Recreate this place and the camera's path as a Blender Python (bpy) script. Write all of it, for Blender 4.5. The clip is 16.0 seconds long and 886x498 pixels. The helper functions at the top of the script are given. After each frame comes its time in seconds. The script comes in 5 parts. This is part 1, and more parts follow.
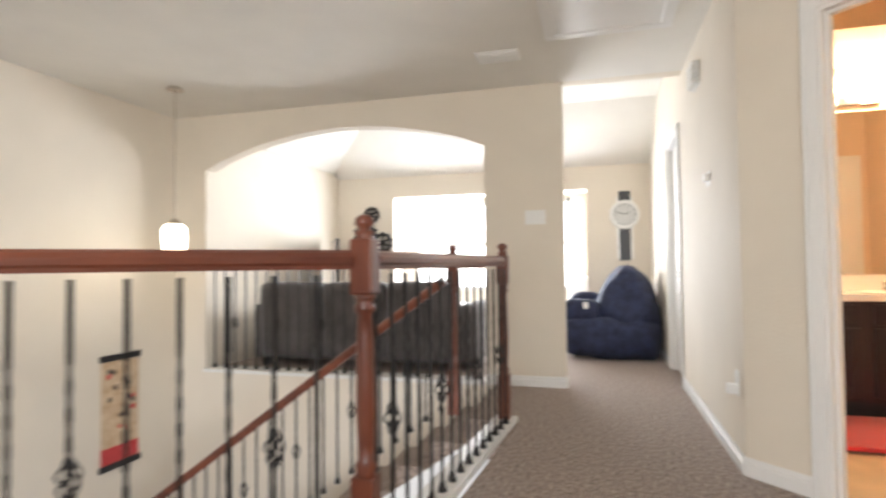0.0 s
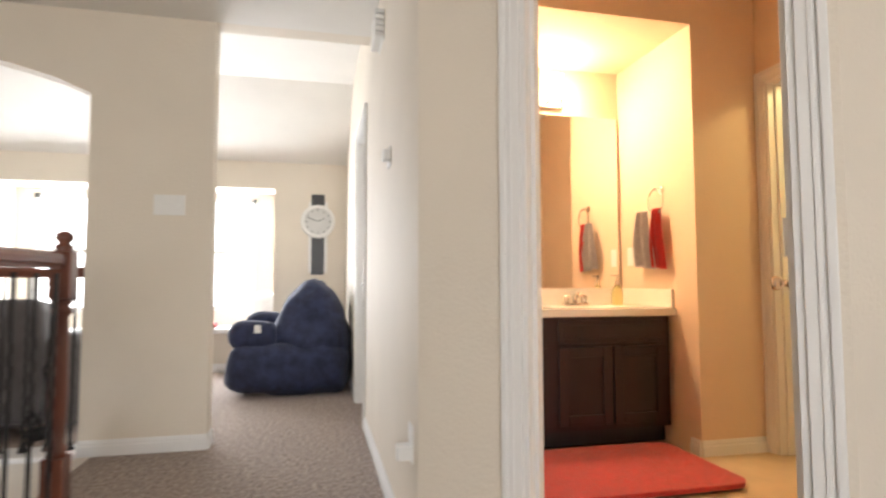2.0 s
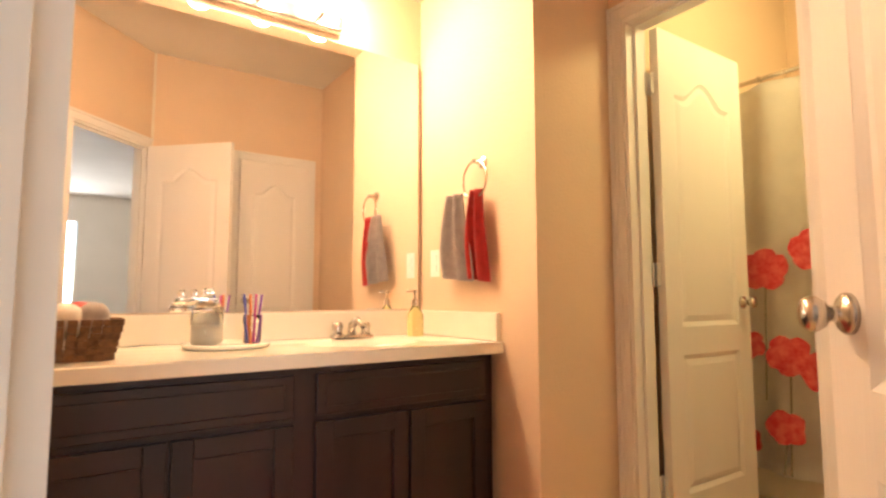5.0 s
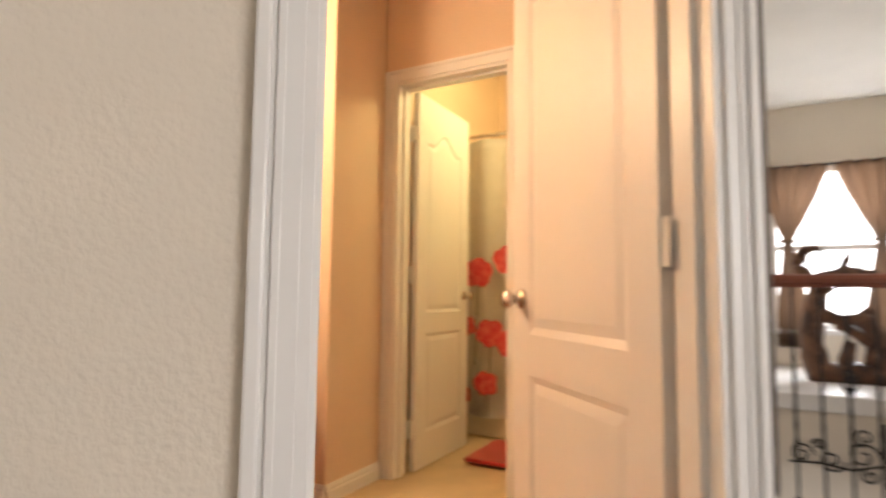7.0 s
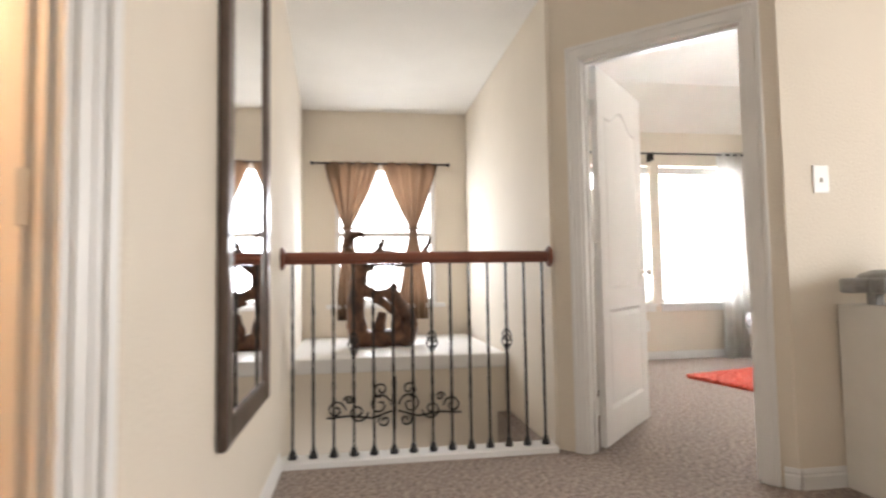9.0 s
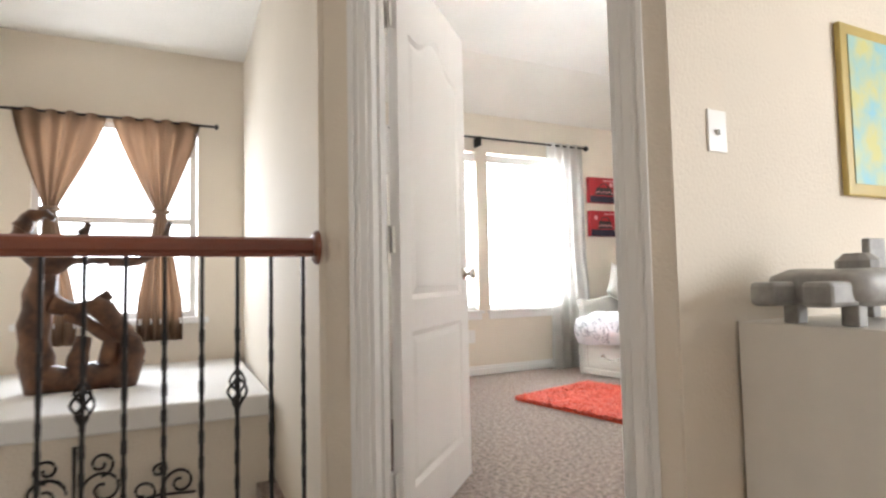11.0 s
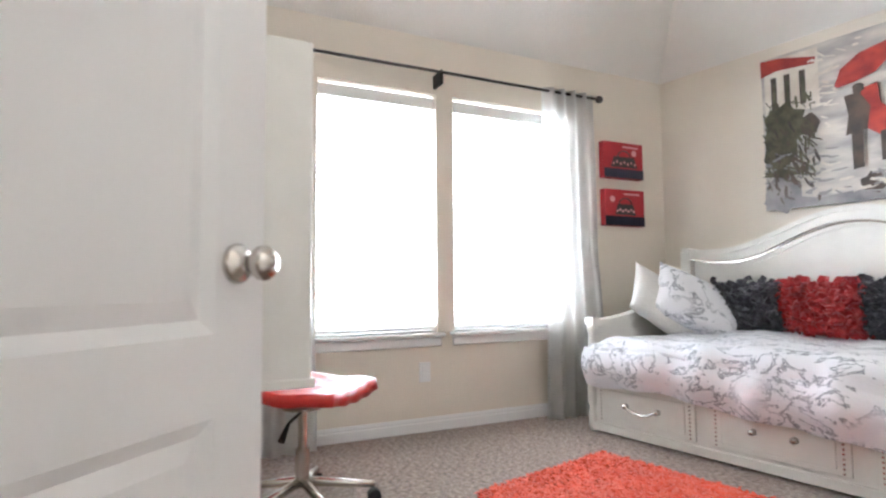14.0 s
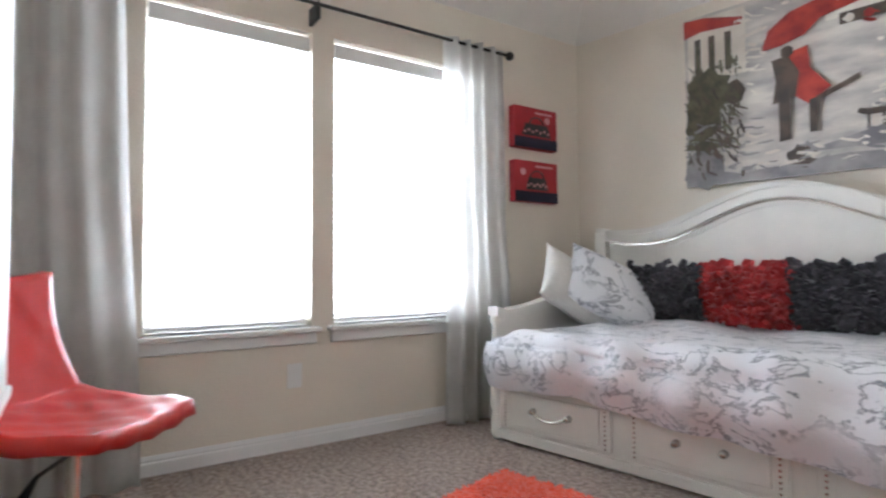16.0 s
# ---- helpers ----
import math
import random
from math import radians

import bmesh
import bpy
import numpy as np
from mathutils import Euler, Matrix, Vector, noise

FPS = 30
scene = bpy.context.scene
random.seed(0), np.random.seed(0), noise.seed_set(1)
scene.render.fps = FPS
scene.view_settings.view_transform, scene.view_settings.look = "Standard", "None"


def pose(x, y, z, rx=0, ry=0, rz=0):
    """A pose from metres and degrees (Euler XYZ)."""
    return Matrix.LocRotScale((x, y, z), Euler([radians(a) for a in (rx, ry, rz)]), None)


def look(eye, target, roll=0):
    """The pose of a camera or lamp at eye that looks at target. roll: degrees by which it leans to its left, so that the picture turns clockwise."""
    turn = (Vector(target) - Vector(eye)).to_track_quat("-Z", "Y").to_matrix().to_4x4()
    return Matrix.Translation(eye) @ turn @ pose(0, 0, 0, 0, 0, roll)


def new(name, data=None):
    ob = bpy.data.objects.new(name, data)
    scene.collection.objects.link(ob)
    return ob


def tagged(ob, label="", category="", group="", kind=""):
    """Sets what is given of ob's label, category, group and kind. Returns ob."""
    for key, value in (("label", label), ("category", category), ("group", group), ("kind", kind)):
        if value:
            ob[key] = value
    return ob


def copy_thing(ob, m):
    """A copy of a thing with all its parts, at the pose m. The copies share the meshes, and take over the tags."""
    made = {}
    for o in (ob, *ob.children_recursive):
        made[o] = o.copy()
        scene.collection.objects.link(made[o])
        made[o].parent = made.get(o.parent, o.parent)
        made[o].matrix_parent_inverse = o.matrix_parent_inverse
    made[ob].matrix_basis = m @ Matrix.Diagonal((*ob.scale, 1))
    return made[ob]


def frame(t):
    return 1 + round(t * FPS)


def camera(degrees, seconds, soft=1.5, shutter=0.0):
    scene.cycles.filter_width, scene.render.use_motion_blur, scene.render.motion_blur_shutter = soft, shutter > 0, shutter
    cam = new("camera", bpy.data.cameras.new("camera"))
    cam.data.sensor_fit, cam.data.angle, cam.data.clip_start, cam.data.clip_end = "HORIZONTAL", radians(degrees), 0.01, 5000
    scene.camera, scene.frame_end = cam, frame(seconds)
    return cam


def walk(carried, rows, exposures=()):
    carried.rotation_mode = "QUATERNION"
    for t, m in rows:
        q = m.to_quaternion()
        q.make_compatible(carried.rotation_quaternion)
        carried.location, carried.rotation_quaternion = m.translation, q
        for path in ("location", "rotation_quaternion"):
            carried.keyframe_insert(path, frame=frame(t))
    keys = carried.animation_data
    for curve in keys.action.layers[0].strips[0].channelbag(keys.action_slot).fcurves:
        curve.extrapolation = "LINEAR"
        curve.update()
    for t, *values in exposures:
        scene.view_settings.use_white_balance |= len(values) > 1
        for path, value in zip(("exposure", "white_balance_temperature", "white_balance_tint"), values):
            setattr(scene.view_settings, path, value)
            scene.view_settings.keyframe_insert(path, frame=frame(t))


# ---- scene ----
cam = camera(77.3, 16.0, soft=2.3, shutter=0.5)
PATH = [
    (0, (0.83, -0.292, 0.985), (0.293, 1.634, 1.043), -0.6),
    (0.5, (0.829, 0.043, 0.966), (0.655, 2.034, 1.044), -0.3),
    (1, (0.865, 0.286, 0.95), (1.0, 2.279, 1.04), -0.2),
    (1.5, (1.011, 0.593, 0.946), (1.342, 2.563, 1.05), -0.1),
    (2, (1.165, 0.86, 0.921), (1.608, 2.807, 1.045), -0.1),
    (2.5, (1.323, 1.184, 0.96), (1.963, 3.075, 1.082), 0.0),
    (3, (1.479, 1.45, 0.948), (2.204, 3.31, 1.066), -0.0),
    (3.2, (1.563, 1.558, 0.935), (2.307, 3.409, 1.066), -0.1),
    (5.3, (1.812, 2.08, 0.947), (3.004, 3.676, 1.122), 0.2),
    (5.5, (1.785, 2.062, 0.95), (3.021, 3.625, 1.125), 0.4),
    (6, (1.662, 1.974, 0.95), (3.011, 3.438, 1.135), 0.5),
    (6.4, (1.469, 1.892, 0.929), (2.937, 3.237, 1.119), 0.7),
    (6.5, (1.427, 1.872, 0.935), (2.932, 3.178, 1.108), 0.2),
    (7, (1.2, 1.835, 0.935), (2.954, 2.783, 1.093), 0.6),
    (7.5, (1.02, 1.781, 0.912), (2.951, 2.275, 1.077), -0.3),
    (8, (0.996, 1.698, 0.919), (2.984, 1.855, 1.063), -0.5),
    (8.5, (1.1, 1.571, 0.907), (3.094, 1.474, 1.033), -0.5),
    (9, (1.275, 1.427, 0.885), (3.248, 1.122, 0.999), -0.9),
    (9.5, (1.548, 1.249, 0.883), (3.481, 0.748, 0.981), -0.9),
    (9.7, (1.653, 1.172, 0.89), (3.57, 0.613, 0.989), -1.0),
    (11.8, (2.722, 0.549, 0.891), (4.487, -0.384, 1.008), -1.1),
    (12, (2.828, 0.452, 0.892), (4.594, -0.478, 1.01), -1.1),
    (12.5, (3.075, 0.239, 0.891), (4.855, -0.663, 1.017), -1.1),
    (13, (3.319, 0.048, 0.881), (5.115, -0.822, 1.005), -0.8),
    (13.5, (3.516, -0.098, 0.883), (5.315, -0.962, 1.013), -0.6),
    (14, (3.725, -0.282, 0.886), (5.528, -1.137, 1.02), -0.5),
    (14.5, (3.858, -0.393, 0.875), (5.666, -1.237, 1.012), -0.4),
    (15, (4.043, -0.523, 0.868), (5.837, -1.399, 0.996), -0.3),
    (15.5, (4.153, -0.643, 0.874), (5.907, -1.598, 0.977), -0.3),
    (16, (4.165, -0.725, 0.886), (5.826, -1.836, 0.959), -0.4),
]

walk(cam, [(t, look(e, g, r)) for t, e, g, r in PATH],
     exposures=[(0, 0.35, 6150, 10), (3.0, 0.18, 6200, 12), (5.5, 0.28, 6200, 13), (7.0, 0.25, 6350, 14), (9.0, 0.45, 6250, 12), (12.0, 0.4, 5900, 10),
                (14.0, 0.08, 5700, 10), (16.0, -0.5, 5650, 10)])

# ---- world and light ----
world = bpy.data.worlds.new("sky")
scene.world = world
world.use_nodes = True
wn = world.node_tree.nodes
sky = wn.new("ShaderNodeTexSky")
sky.sky_type = "NISHITA"
sky.sun_disc = False
sky.sun_elevation = radians(55)
sky.sun_rotation = radians(200)
wn["Background"].inputs["Strength"].default_value = 0.12
world.node_tree.links.new(sky.outputs["Color"], wn["Background"].inputs["Color"])


def area_light(name, m, sx, sy, power, color=(1, 1, 1)):
    data = bpy.data.lights.new(name, "AREA")
    data.shape, data.size, data.size_y, data.energy, data.color = "RECTANGLE", sx, sy, power, color
    ob = new(name, data)
    ob.matrix_world = m
    return ob


def point_light(name, place, power, color, radius=0.06):
    data = bpy.data.lights.new(name, "POINT")
    data.energy, data.color, data.shadow_soft_size = power, color, radius
    ob = new(name, data)
    ob.location = place
    return ob


DAY = (0.95, 0.975, 1.0)
WARM = (1.0, 0.70, 0.40)
area_light("daylight_bedroom", look((7.02, -1.85, 1.36), (0, -1.85, 1.36)), 1.6, 1.45, 300, DAY)
area_light("daylight_stairwell", look((6.43, 1.19, 1.37), (0, 1.19, 1.37)), 0.85, 1.2, 33, DAY)
area_light("daylight_living", look((-0.65, 7.54, 1.3), (-0.65, 0, 1.3)), 2.2, 1.2, 125, DAY)
# added fill for the hall walls, in an invented opening of the unseen back wall
area_light("fill_hall_back", look((0.75, -3.26, 1.45), (0.75, 0, 1.35)), 2.3, 1.2, 105, (1.0, 0.96, 0.90))
# added fill hanging free in the unseen storey below, brightens the stairwell; no window there
area_light("fill_lower_storey", look((0.5, -2.4, -1.2), (0.0, 3, -1.6)), 2.4, 1.5, 150, DAY)
point_light("pendant_glow", (-2.45, 3.42, 1.15), 22, (1.0, 0.70, 0.36), 0.07)
for vx in (1.95, 2.20, 2.45, 2.70):
    point_light("vanity_glow", (vx, 4.10, 2.14), 17, WARM, 0.05)
point_light("toilet_room_glow", (4.23, 2.63, 2.28), 26, (1.0, 0.82, 0.36), 0.1)


# ---- materials ----
def material(name, color, rough=0.6, metal=0.0, var=0.08, scale=6.0, bump=0.0, bump_scale=60.0, emit=0.0, coat=0.0,
             color2=None, trans=0.0, sheen=0.0, stretch=(1, 1, 1)):
    """A procedural surface: colour that varies at two scales, with fine relief."""
    m = bpy.data.materials.new(name)
    m.use_nodes = True
    nt = m.node_tree
    b = nt.nodes["Principled BSDF"]
    b.inputs["Roughness"].default_value = rough
    b.inputs["Metallic"].default_value = metal
    b.inputs["Coat Weight"].default_value = coat
    b.inputs["Transmission Weight"].default_value = trans
    b.inputs["Sheen Weight"].default_value = sheen
    co = nt.nodes.new("ShaderNodeTexCoord")
    mp = nt.nodes.new("ShaderNodeMapping")
    mp.inputs["Scale"].default_value = stretch
    nt.links.new(co.outputs["Object"], mp.inputs["Vector"])
    n1 = nt.nodes.new("ShaderNodeTexNoise")
    n1.inputs["Scale"].default_value = scale
    n1.inputs["Detail"].default_value = 6
    nt.links.new(mp.outputs["Vector"], n1.inputs["Vector"])
    ramp = nt.nodes.new("ShaderNodeValToRGB")
    c2 = color2 or tuple(c * (1 - var) for c in color)
    ramp.color_ramp.elements[0].position, ramp.color_ramp.elements[1].position = 0.35, 0.65
    ramp.color_ramp.elements[0].color, ramp.color_ramp.elements[1].color = (*c2, 1), (*color, 1)
    nt.links.new(n1.outputs["Fac"], ramp.inputs["Fac"])
    nt.links.new(ramp.outputs["Color"], b.inputs["Base Color"])
    if bump:
        n2 = nt.nodes.new("ShaderNodeTexNoise")
        n2.inputs["Scale"].default_value = bump_scale
        n2.inputs["Detail"].default_value = 4
        nt.links.new(mp.outputs["Vector"], n2.inputs["Vector"])
        bp = nt.nodes.new("ShaderNodeBump")
        bp.inputs["Strength"].default_value = bump
        bp.inputs["Distance"].default_value = 0.01
        nt.links.new(n2.outputs["Fac"], bp.inputs["Height"])
        nt.links.new(bp.outputs["Normal"], b.inputs["Normal"])
    if emit:
        b.inputs["Emission Color"].default_value = (*color, 1)
        b.inputs["Emission Strength"].default_value = emit
    return m


PAINT = material("wall_paint", (0.77, 0.70, 0.595), 0.75, var=0.04, scale=2.5, bump=0.25, bump_scale=90)
BATHPAINT = material("bath_paint", (0.75, 0.575, 0.415), 0.7, var=0.04, scale=2.5, bump=0.25, bump_scale=90)
CEIL = material("ceiling_paint", (0.80, 0.775, 0.72), 0.85, var=0.04, scale=3, bump=0.35, bump_scale=70)
TRIM = material("trim_paint", (0.82, 0.81, 0.79), 0.35, var=0.03, scale=4)
DOORW = material("door_paint", (0.82, 0.80, 0.78), 0.4, var=0.03, scale=5, bump=0.08, bump_scale=120, stretch=(1, 1, 0.06))
CARPET = material("carpet", (0.46, 0.36, 0.295), 0.95, scale=45, color2=(0.18, 0.132, 0.106), bump=1.0, bump_scale=160, sheen=0.2)
BATHFLOOR = material("bath_vinyl", (0.62, 0.47, 0.30), 0.4, var=0.15, scale=5, bump=0.05)
CHERRY = material("cherry_wood", (0.20, 0.055, 0.025), 0.28, scale=9, color2=(0.09, 0.022, 0.012), bump=0.1, bump_scale=30, coat=0.4, stretch=(1, 1, 0.2))
RAILWOOD = material("cherry_rail_wood", (0.20, 0.055, 0.025), 0.28, scale=7, color2=(0.09, 0.022, 0.012), coat=0.4, stretch=(1, 0.15, 1))
IRON = material("black_iron", (0.03, 0.028, 0.028), 0.45, metal=0.6, var=0.3, scale=20)
ESPRESSO = material("espresso_wood", (0.022, 0.008, 0.0085), 0.42, scale=10, color2=(0.010, 0.0045, 0.005), coat=0.04, stretch=(1, 1, 0.15))
MARBLE = material("cultured_marble", (0.86, 0.82, 0.72), 0.18, var=0.06, scale=8, coat=0.3)
CHROME = material("brushed_nickel", (0.62, 0.58, 0.53), 0.25, metal=1.0, var=0.05, scale=30)
MIRROR = material("mirror_silver", (0.93, 0.93, 0.93), 0.01, metal=1.0, var=0.0)
GLASS = material("clear_glass", (0.95, 0.97, 0.96), 0.02, trans=1.0, var=0.0)
FROST = material("lit_frosted_glass", (1.0, 0.80, 0.50), 0.4, emit=9.0, var=0.0)
PENDANT = material("lit_pendant_glass", (1.0, 0.86, 0.62), 0.4, emit=8.0, var=0.0)
REDRUG = material("red_bath_rug", (0.60, 0.016, 0.02), 0.95, scale=30, color2=(0.42, 0.015, 0.015), bump=0.8, bump_scale=220, sheen=0.4)
ORANGE = material("orange_shag", (0.85, 0.10, 0.035), 0.9, scale=14, color2=(0.74, 0.075, 0.025), sheen=0.4)
NAVY = material("navy_denim", (0.022, 0.030, 0.075), 0.85, scale=14, color2=(0.011, 0.015, 0.04), bump=0.5, bump_scale=45, sheen=0.04)
SOFA = material("charcoal_microfibre", (0.085, 0.075, 0.072), 0.9, scale=6, color2=(0.055, 0.048, 0.046), bump=0.3, bump_scale=200, sheen=0.3)
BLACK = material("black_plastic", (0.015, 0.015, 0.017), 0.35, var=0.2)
WHITEPL = material("white_plastic", (0.82, 0.81, 0.78), 0.35, var=0.02)
SHEER = material("white_curtain_cloth", (0.86, 0.845, 0.82), 0.9, var=0.06, scale=9, bump=0.2, bump_scale=250)
TAUPE = material("taupe_curtain_cloth", (0.24, 0.155, 0.095), 0.7, scale=5, color2=(0.17, 0.105, 0.065), bump=0.2, bump_scale=200, stretch=(1, 1, 0.1))
WHITEWOOD = material("white_painted_wood", (0.80, 0.77, 0.71), 0.4, var=0.05, scale=8, bump=0.06, bump_scale=40)
DRIFT = material("dark_carved_driftwood", (0.17, 0.075, 0.035), 0.5, scale=12, color2=(0.05, 0.022, 0.012), bump=0.8, bump_scale=22)
REDLEATHER = material("red_leatherette", (0.58, 0.022, 0.016), 0.33, var=0.15, scale=6, bump=0.12, bump_scale=180, coat=0.2)
SLAT = material("white_blind_slat", (0.88, 0.88, 0.87), 0.5, var=0.02)
DARKFRAME = material("dark_bronze_frame", (0.085, 0.055, 0.04), 0.35, var=0.3, scale=15, coat=0.3)
WICKER = material("brown_wicker", (0.20, 0.095, 0.04), 0.7, scale=60, color2=(0.09, 0.04, 0.018), bump=0.8, bump_scale=80)
GREYCLOTH = material("grey_towel", (0.42, 0.37, 0.36), 0.95, var=0.15, scale=40, bump=0.6, bump_scale=260, sheen=0.3)
REDCLOTH = material("red_towel", (0.60, 0.03, 0.03), 0.95, var=0.2, scale=40, bump=0.6, bump_scale=260, sheen=0.3)
WHITECLOTH = material("white_towel", (0.82, 0.80, 0.76), 0.95, var=0.06, scale=40, bump=0.6, bump_scale=260)
RUBBER = material("black_rubber", (0.02, 0.02, 0.02), 0.7, var=0.2)


def cloth(m, amount):
    """Lets some light through a cloth."""
    nt = m.node_tree
    b, out = nt.nodes["Principled BSDF"], nt.nodes["Material Output"]
    tr = nt.nodes.new("ShaderNodeBsdfTranslucent")
    mix = nt.nodes.new("ShaderNodeMixShader")
    mix.inputs[0].default_value = amount
    nt.links.new(b.inputs["Base Color"].links[0].from_socket, tr.inputs["Color"])
    nt.links.new(b.outputs[0], mix.inputs[1])
    nt.links.new(tr.outputs[0], mix.inputs[2])
    nt.links.new(mix.outputs[0], out.inputs["Surface"])


cloth(SHEER, 0.4)
cloth(TAUPE, 0.22)
cloth(SLAT, 0.5)


def veined(name, base, vein, scale, rough=0.85):
    """White cloth or stone with wandering grey veins."""
    m = material(name, base, rough, bump=0.25, bump_scale=40)
    nt = m.node_tree
    b = nt.nodes["Principled BSDF"]
    co = nt.nodes["Texture Coordinate"]
    n = nt.nodes.new("ShaderNodeTexNoise")
    n.inputs["Scale"].default_value, n.inputs["Detail"].default_value, n.inputs["Distortion"].default_value = scale, 12, 0.5
    n.inputs["Roughness"].default_value = 0.66
    n2 = nt.nodes.new("ShaderNodeTexNoise")
    n2.inputs["Scale"].default_value, n2.inputs["Detail"].default_value = scale * 0.5, 5
    slant = nt.nodes.new("ShaderNodeMapping")
    slant.inputs["Rotation"].default_value = (0.5, 0.4, radians(38))
    slant.inputs["Scale"].default_value = (1.0, 2.3, 1.3)
    nt.links.new(co.outputs["Object"], slant.inputs["Vector"])
    nt.links.new(slant.outputs["Vector"], n.inputs["Vector"])
    nt.links.new(slant.outputs["Vector"], n2.inputs["Vector"])
    r = nt.nodes.new("ShaderNodeValToRGB")
    e = r.color_ramp.elements
    e[0].position, e[0].color = 0.468, (1, 1, 1, 1)
    e[1].position, e[1].color = 0.522, (1, 1, 1, 1)
    k = e.new(0.495)
    k.color = (0, 0, 0, 1)
    nt.links.new(n.outputs["Fac"], r.inputs["Fac"])
    r2 = nt.nodes.new("ShaderNodeValToRGB")
    r2.color_ramp.elements[0].position, r2.color_ramp.elements[1].position = 0.38, 0.54
    nt.links.new(n2.outputs["Fac"], r2.inputs["Fac"])
    mx = nt.nodes.new("ShaderNodeMath")
    mx.operation = "MAXIMUM"
    inv = nt.nodes.new("ShaderNodeMath")
    inv.operation = "SUBTRACT"
    inv.inputs[0].default_value = 1.0
    nt.links.new(r2.outputs["Color"], inv.inputs[1])
    nt.links.new(r.outputs["Color"], mx.inputs[0])
    nt.links.new(inv.outputs[0], mx.inputs[1])
    mc = nt.nodes.new("ShaderNodeMix")
    mc.data_type = "RGBA"
    mc.inputs[6].default_value = (*vein, 1)
    mc.inputs[7].default_value = (*base, 1)
    nt.links.new(mx.outputs[0], mc.inputs[0])
    nt.links.new(mc.outputs[2], b.inputs["Base Color"])
    return m


DUVET = veined("marbled_bed_linen", (0.84, 0.84, 0.87), (0.13, 0.145, 0.19), 6.0)
SKYGLOW = material("bright_overcast_backdrop", (1.0, 1.0, 1.0), 1.0, emit=2.6, var=0.0)


# ---- building helpers ----
def finish(name, bm, mat, smooth=False):
    me = bpy.data.meshes.new(name)
    bmesh.ops.recalc_face_normals(bm, faces=bm.faces)
    if smooth:
        for f in bm.faces:
            f.smooth = True
    bm.to_mesh(me)
    bm.free()
    me.materials.append(mat)
    return me


def thing(name, label, category, group="", kind="", at=(0, 0, 0), rz=0):
    ob = new(name)
    ob.matrix_world = pose(*at, 0, 0, rz)
    return tagged(ob, label, category, group, kind)


def part(name, bm, mat, parent=None, label="", smooth=False):
    ob = new(name, finish(name, bm, mat, smooth))
    ob.parent = parent
    if label:
        ob["label"] = label
    return ob


def solid(name, bm, mat, label, category, group="", kind="", smooth=False):
    return tagged(new(name, finish(name, bm, mat, smooth)), label, category, group, kind)


def structure(name, bm, mat, label=""):
    return tagged(new(name, finish(name, bm, mat)), label or name.replace("_", " "), name.split("_")[0], kind="structure")


def add_box(bm, lo, hi, bevel=0.0, m=None):
    r = bmesh.ops.create_cube(bm, size=1)
    vs = r["verts"]
    c = [(a + b) / 2 for a, b in zip(lo, hi)]
    s = [abs(b - a) for a, b in zip(lo, hi)]
    for v in vs:
        v.co = Vector((v.co.x * s[0] + c[0], v.co.y * s[1] + c[1], v.co.z * s[2] + c[2]))
    if bevel:
        es = list({e for v in vs for e in v.link_edges})
        r2 = bmesh.ops.bevel(bm, geom=es, offset=bevel, segments=2, affect="EDGES", profile=0.5)
        vs = list({v for f in r2["faces"] for v in f.verts} | {v for v in vs if v.is_valid})
    if m is not None:
        bmesh.ops.transform(bm, matrix=m, verts=vs)
    return bm


def box(lo, hi, bevel=0.0, m=None):
    return add_box(bmesh.new(), lo, hi, bevel, m)


def add_lathe(bm, profile, n=16, m=None):
    """profile: (radius, height) from the bottom up."""
    rings = []
    for r, z in profile:
        rings.append([bm.verts.new((r * math.cos(2 * math.pi * i / n), r * math.sin(2 * math.pi * i / n), z)) for i in range(n)])
    for a, b in zip(rings, rings[1:]):
        for i in range(n):
            bm.faces.new((a[i], a[(i + 1) % n], b[(i + 1) % n], b[i]))
    bm.faces.new(rings[0][::-1])
    bm.faces.new(rings[-1])
    if m is not None:
        bmesh.ops.transform(bm, matrix=m, verts=[v for ring in rings for v in ring])
    return bm


def lathe(profile, n=16, m=None):
    return add_lathe(bmesh.new(), profile, n, m)


def add_tube(bm, pts, r, n=8, closed=False):
    pts = [Vector(p) for p in pts]
    rings = []
    k = len(pts)
    for i, p in enumerate(pts):
        a = pts[(i - 1) % k] if closed or i else pts[0]
        b = pts[(i + 1) % k] if closed or i < k - 1 else pts[-1]
        t = (b - a).normalized()
        up = Vector((0, 0, 1)) if abs(t.z) < 0.9 else Vector((1, 0, 0))
        u = t.cross(up).normalized()
        w = u.cross(t)
        rr = r[i] if isinstance(r, (list, tuple)) else r
        rings.append([bm.verts.new(p + rr * (math.cos(2 * math.pi * j / n) * u + math.sin(2 * math.pi * j / n) * w)) for j in range(n)])
    pairs = list(zip(rings, rings[1:])) + ([(rings[-1], rings[0])] if closed else [])
    for a, b in pairs:
        for j in range(n):
            bm.faces.new((a[j], a[(j + 1) % n], b[(j + 1) % n], b[j]))
    if not closed:
        bm.faces.new(rings[0][::-1])
        bm.faces.new(rings[-1])
    return bm


def tube(pts, r, n=8, closed=False):
    return add_tube(bmesh.new(), pts, r, n, closed)


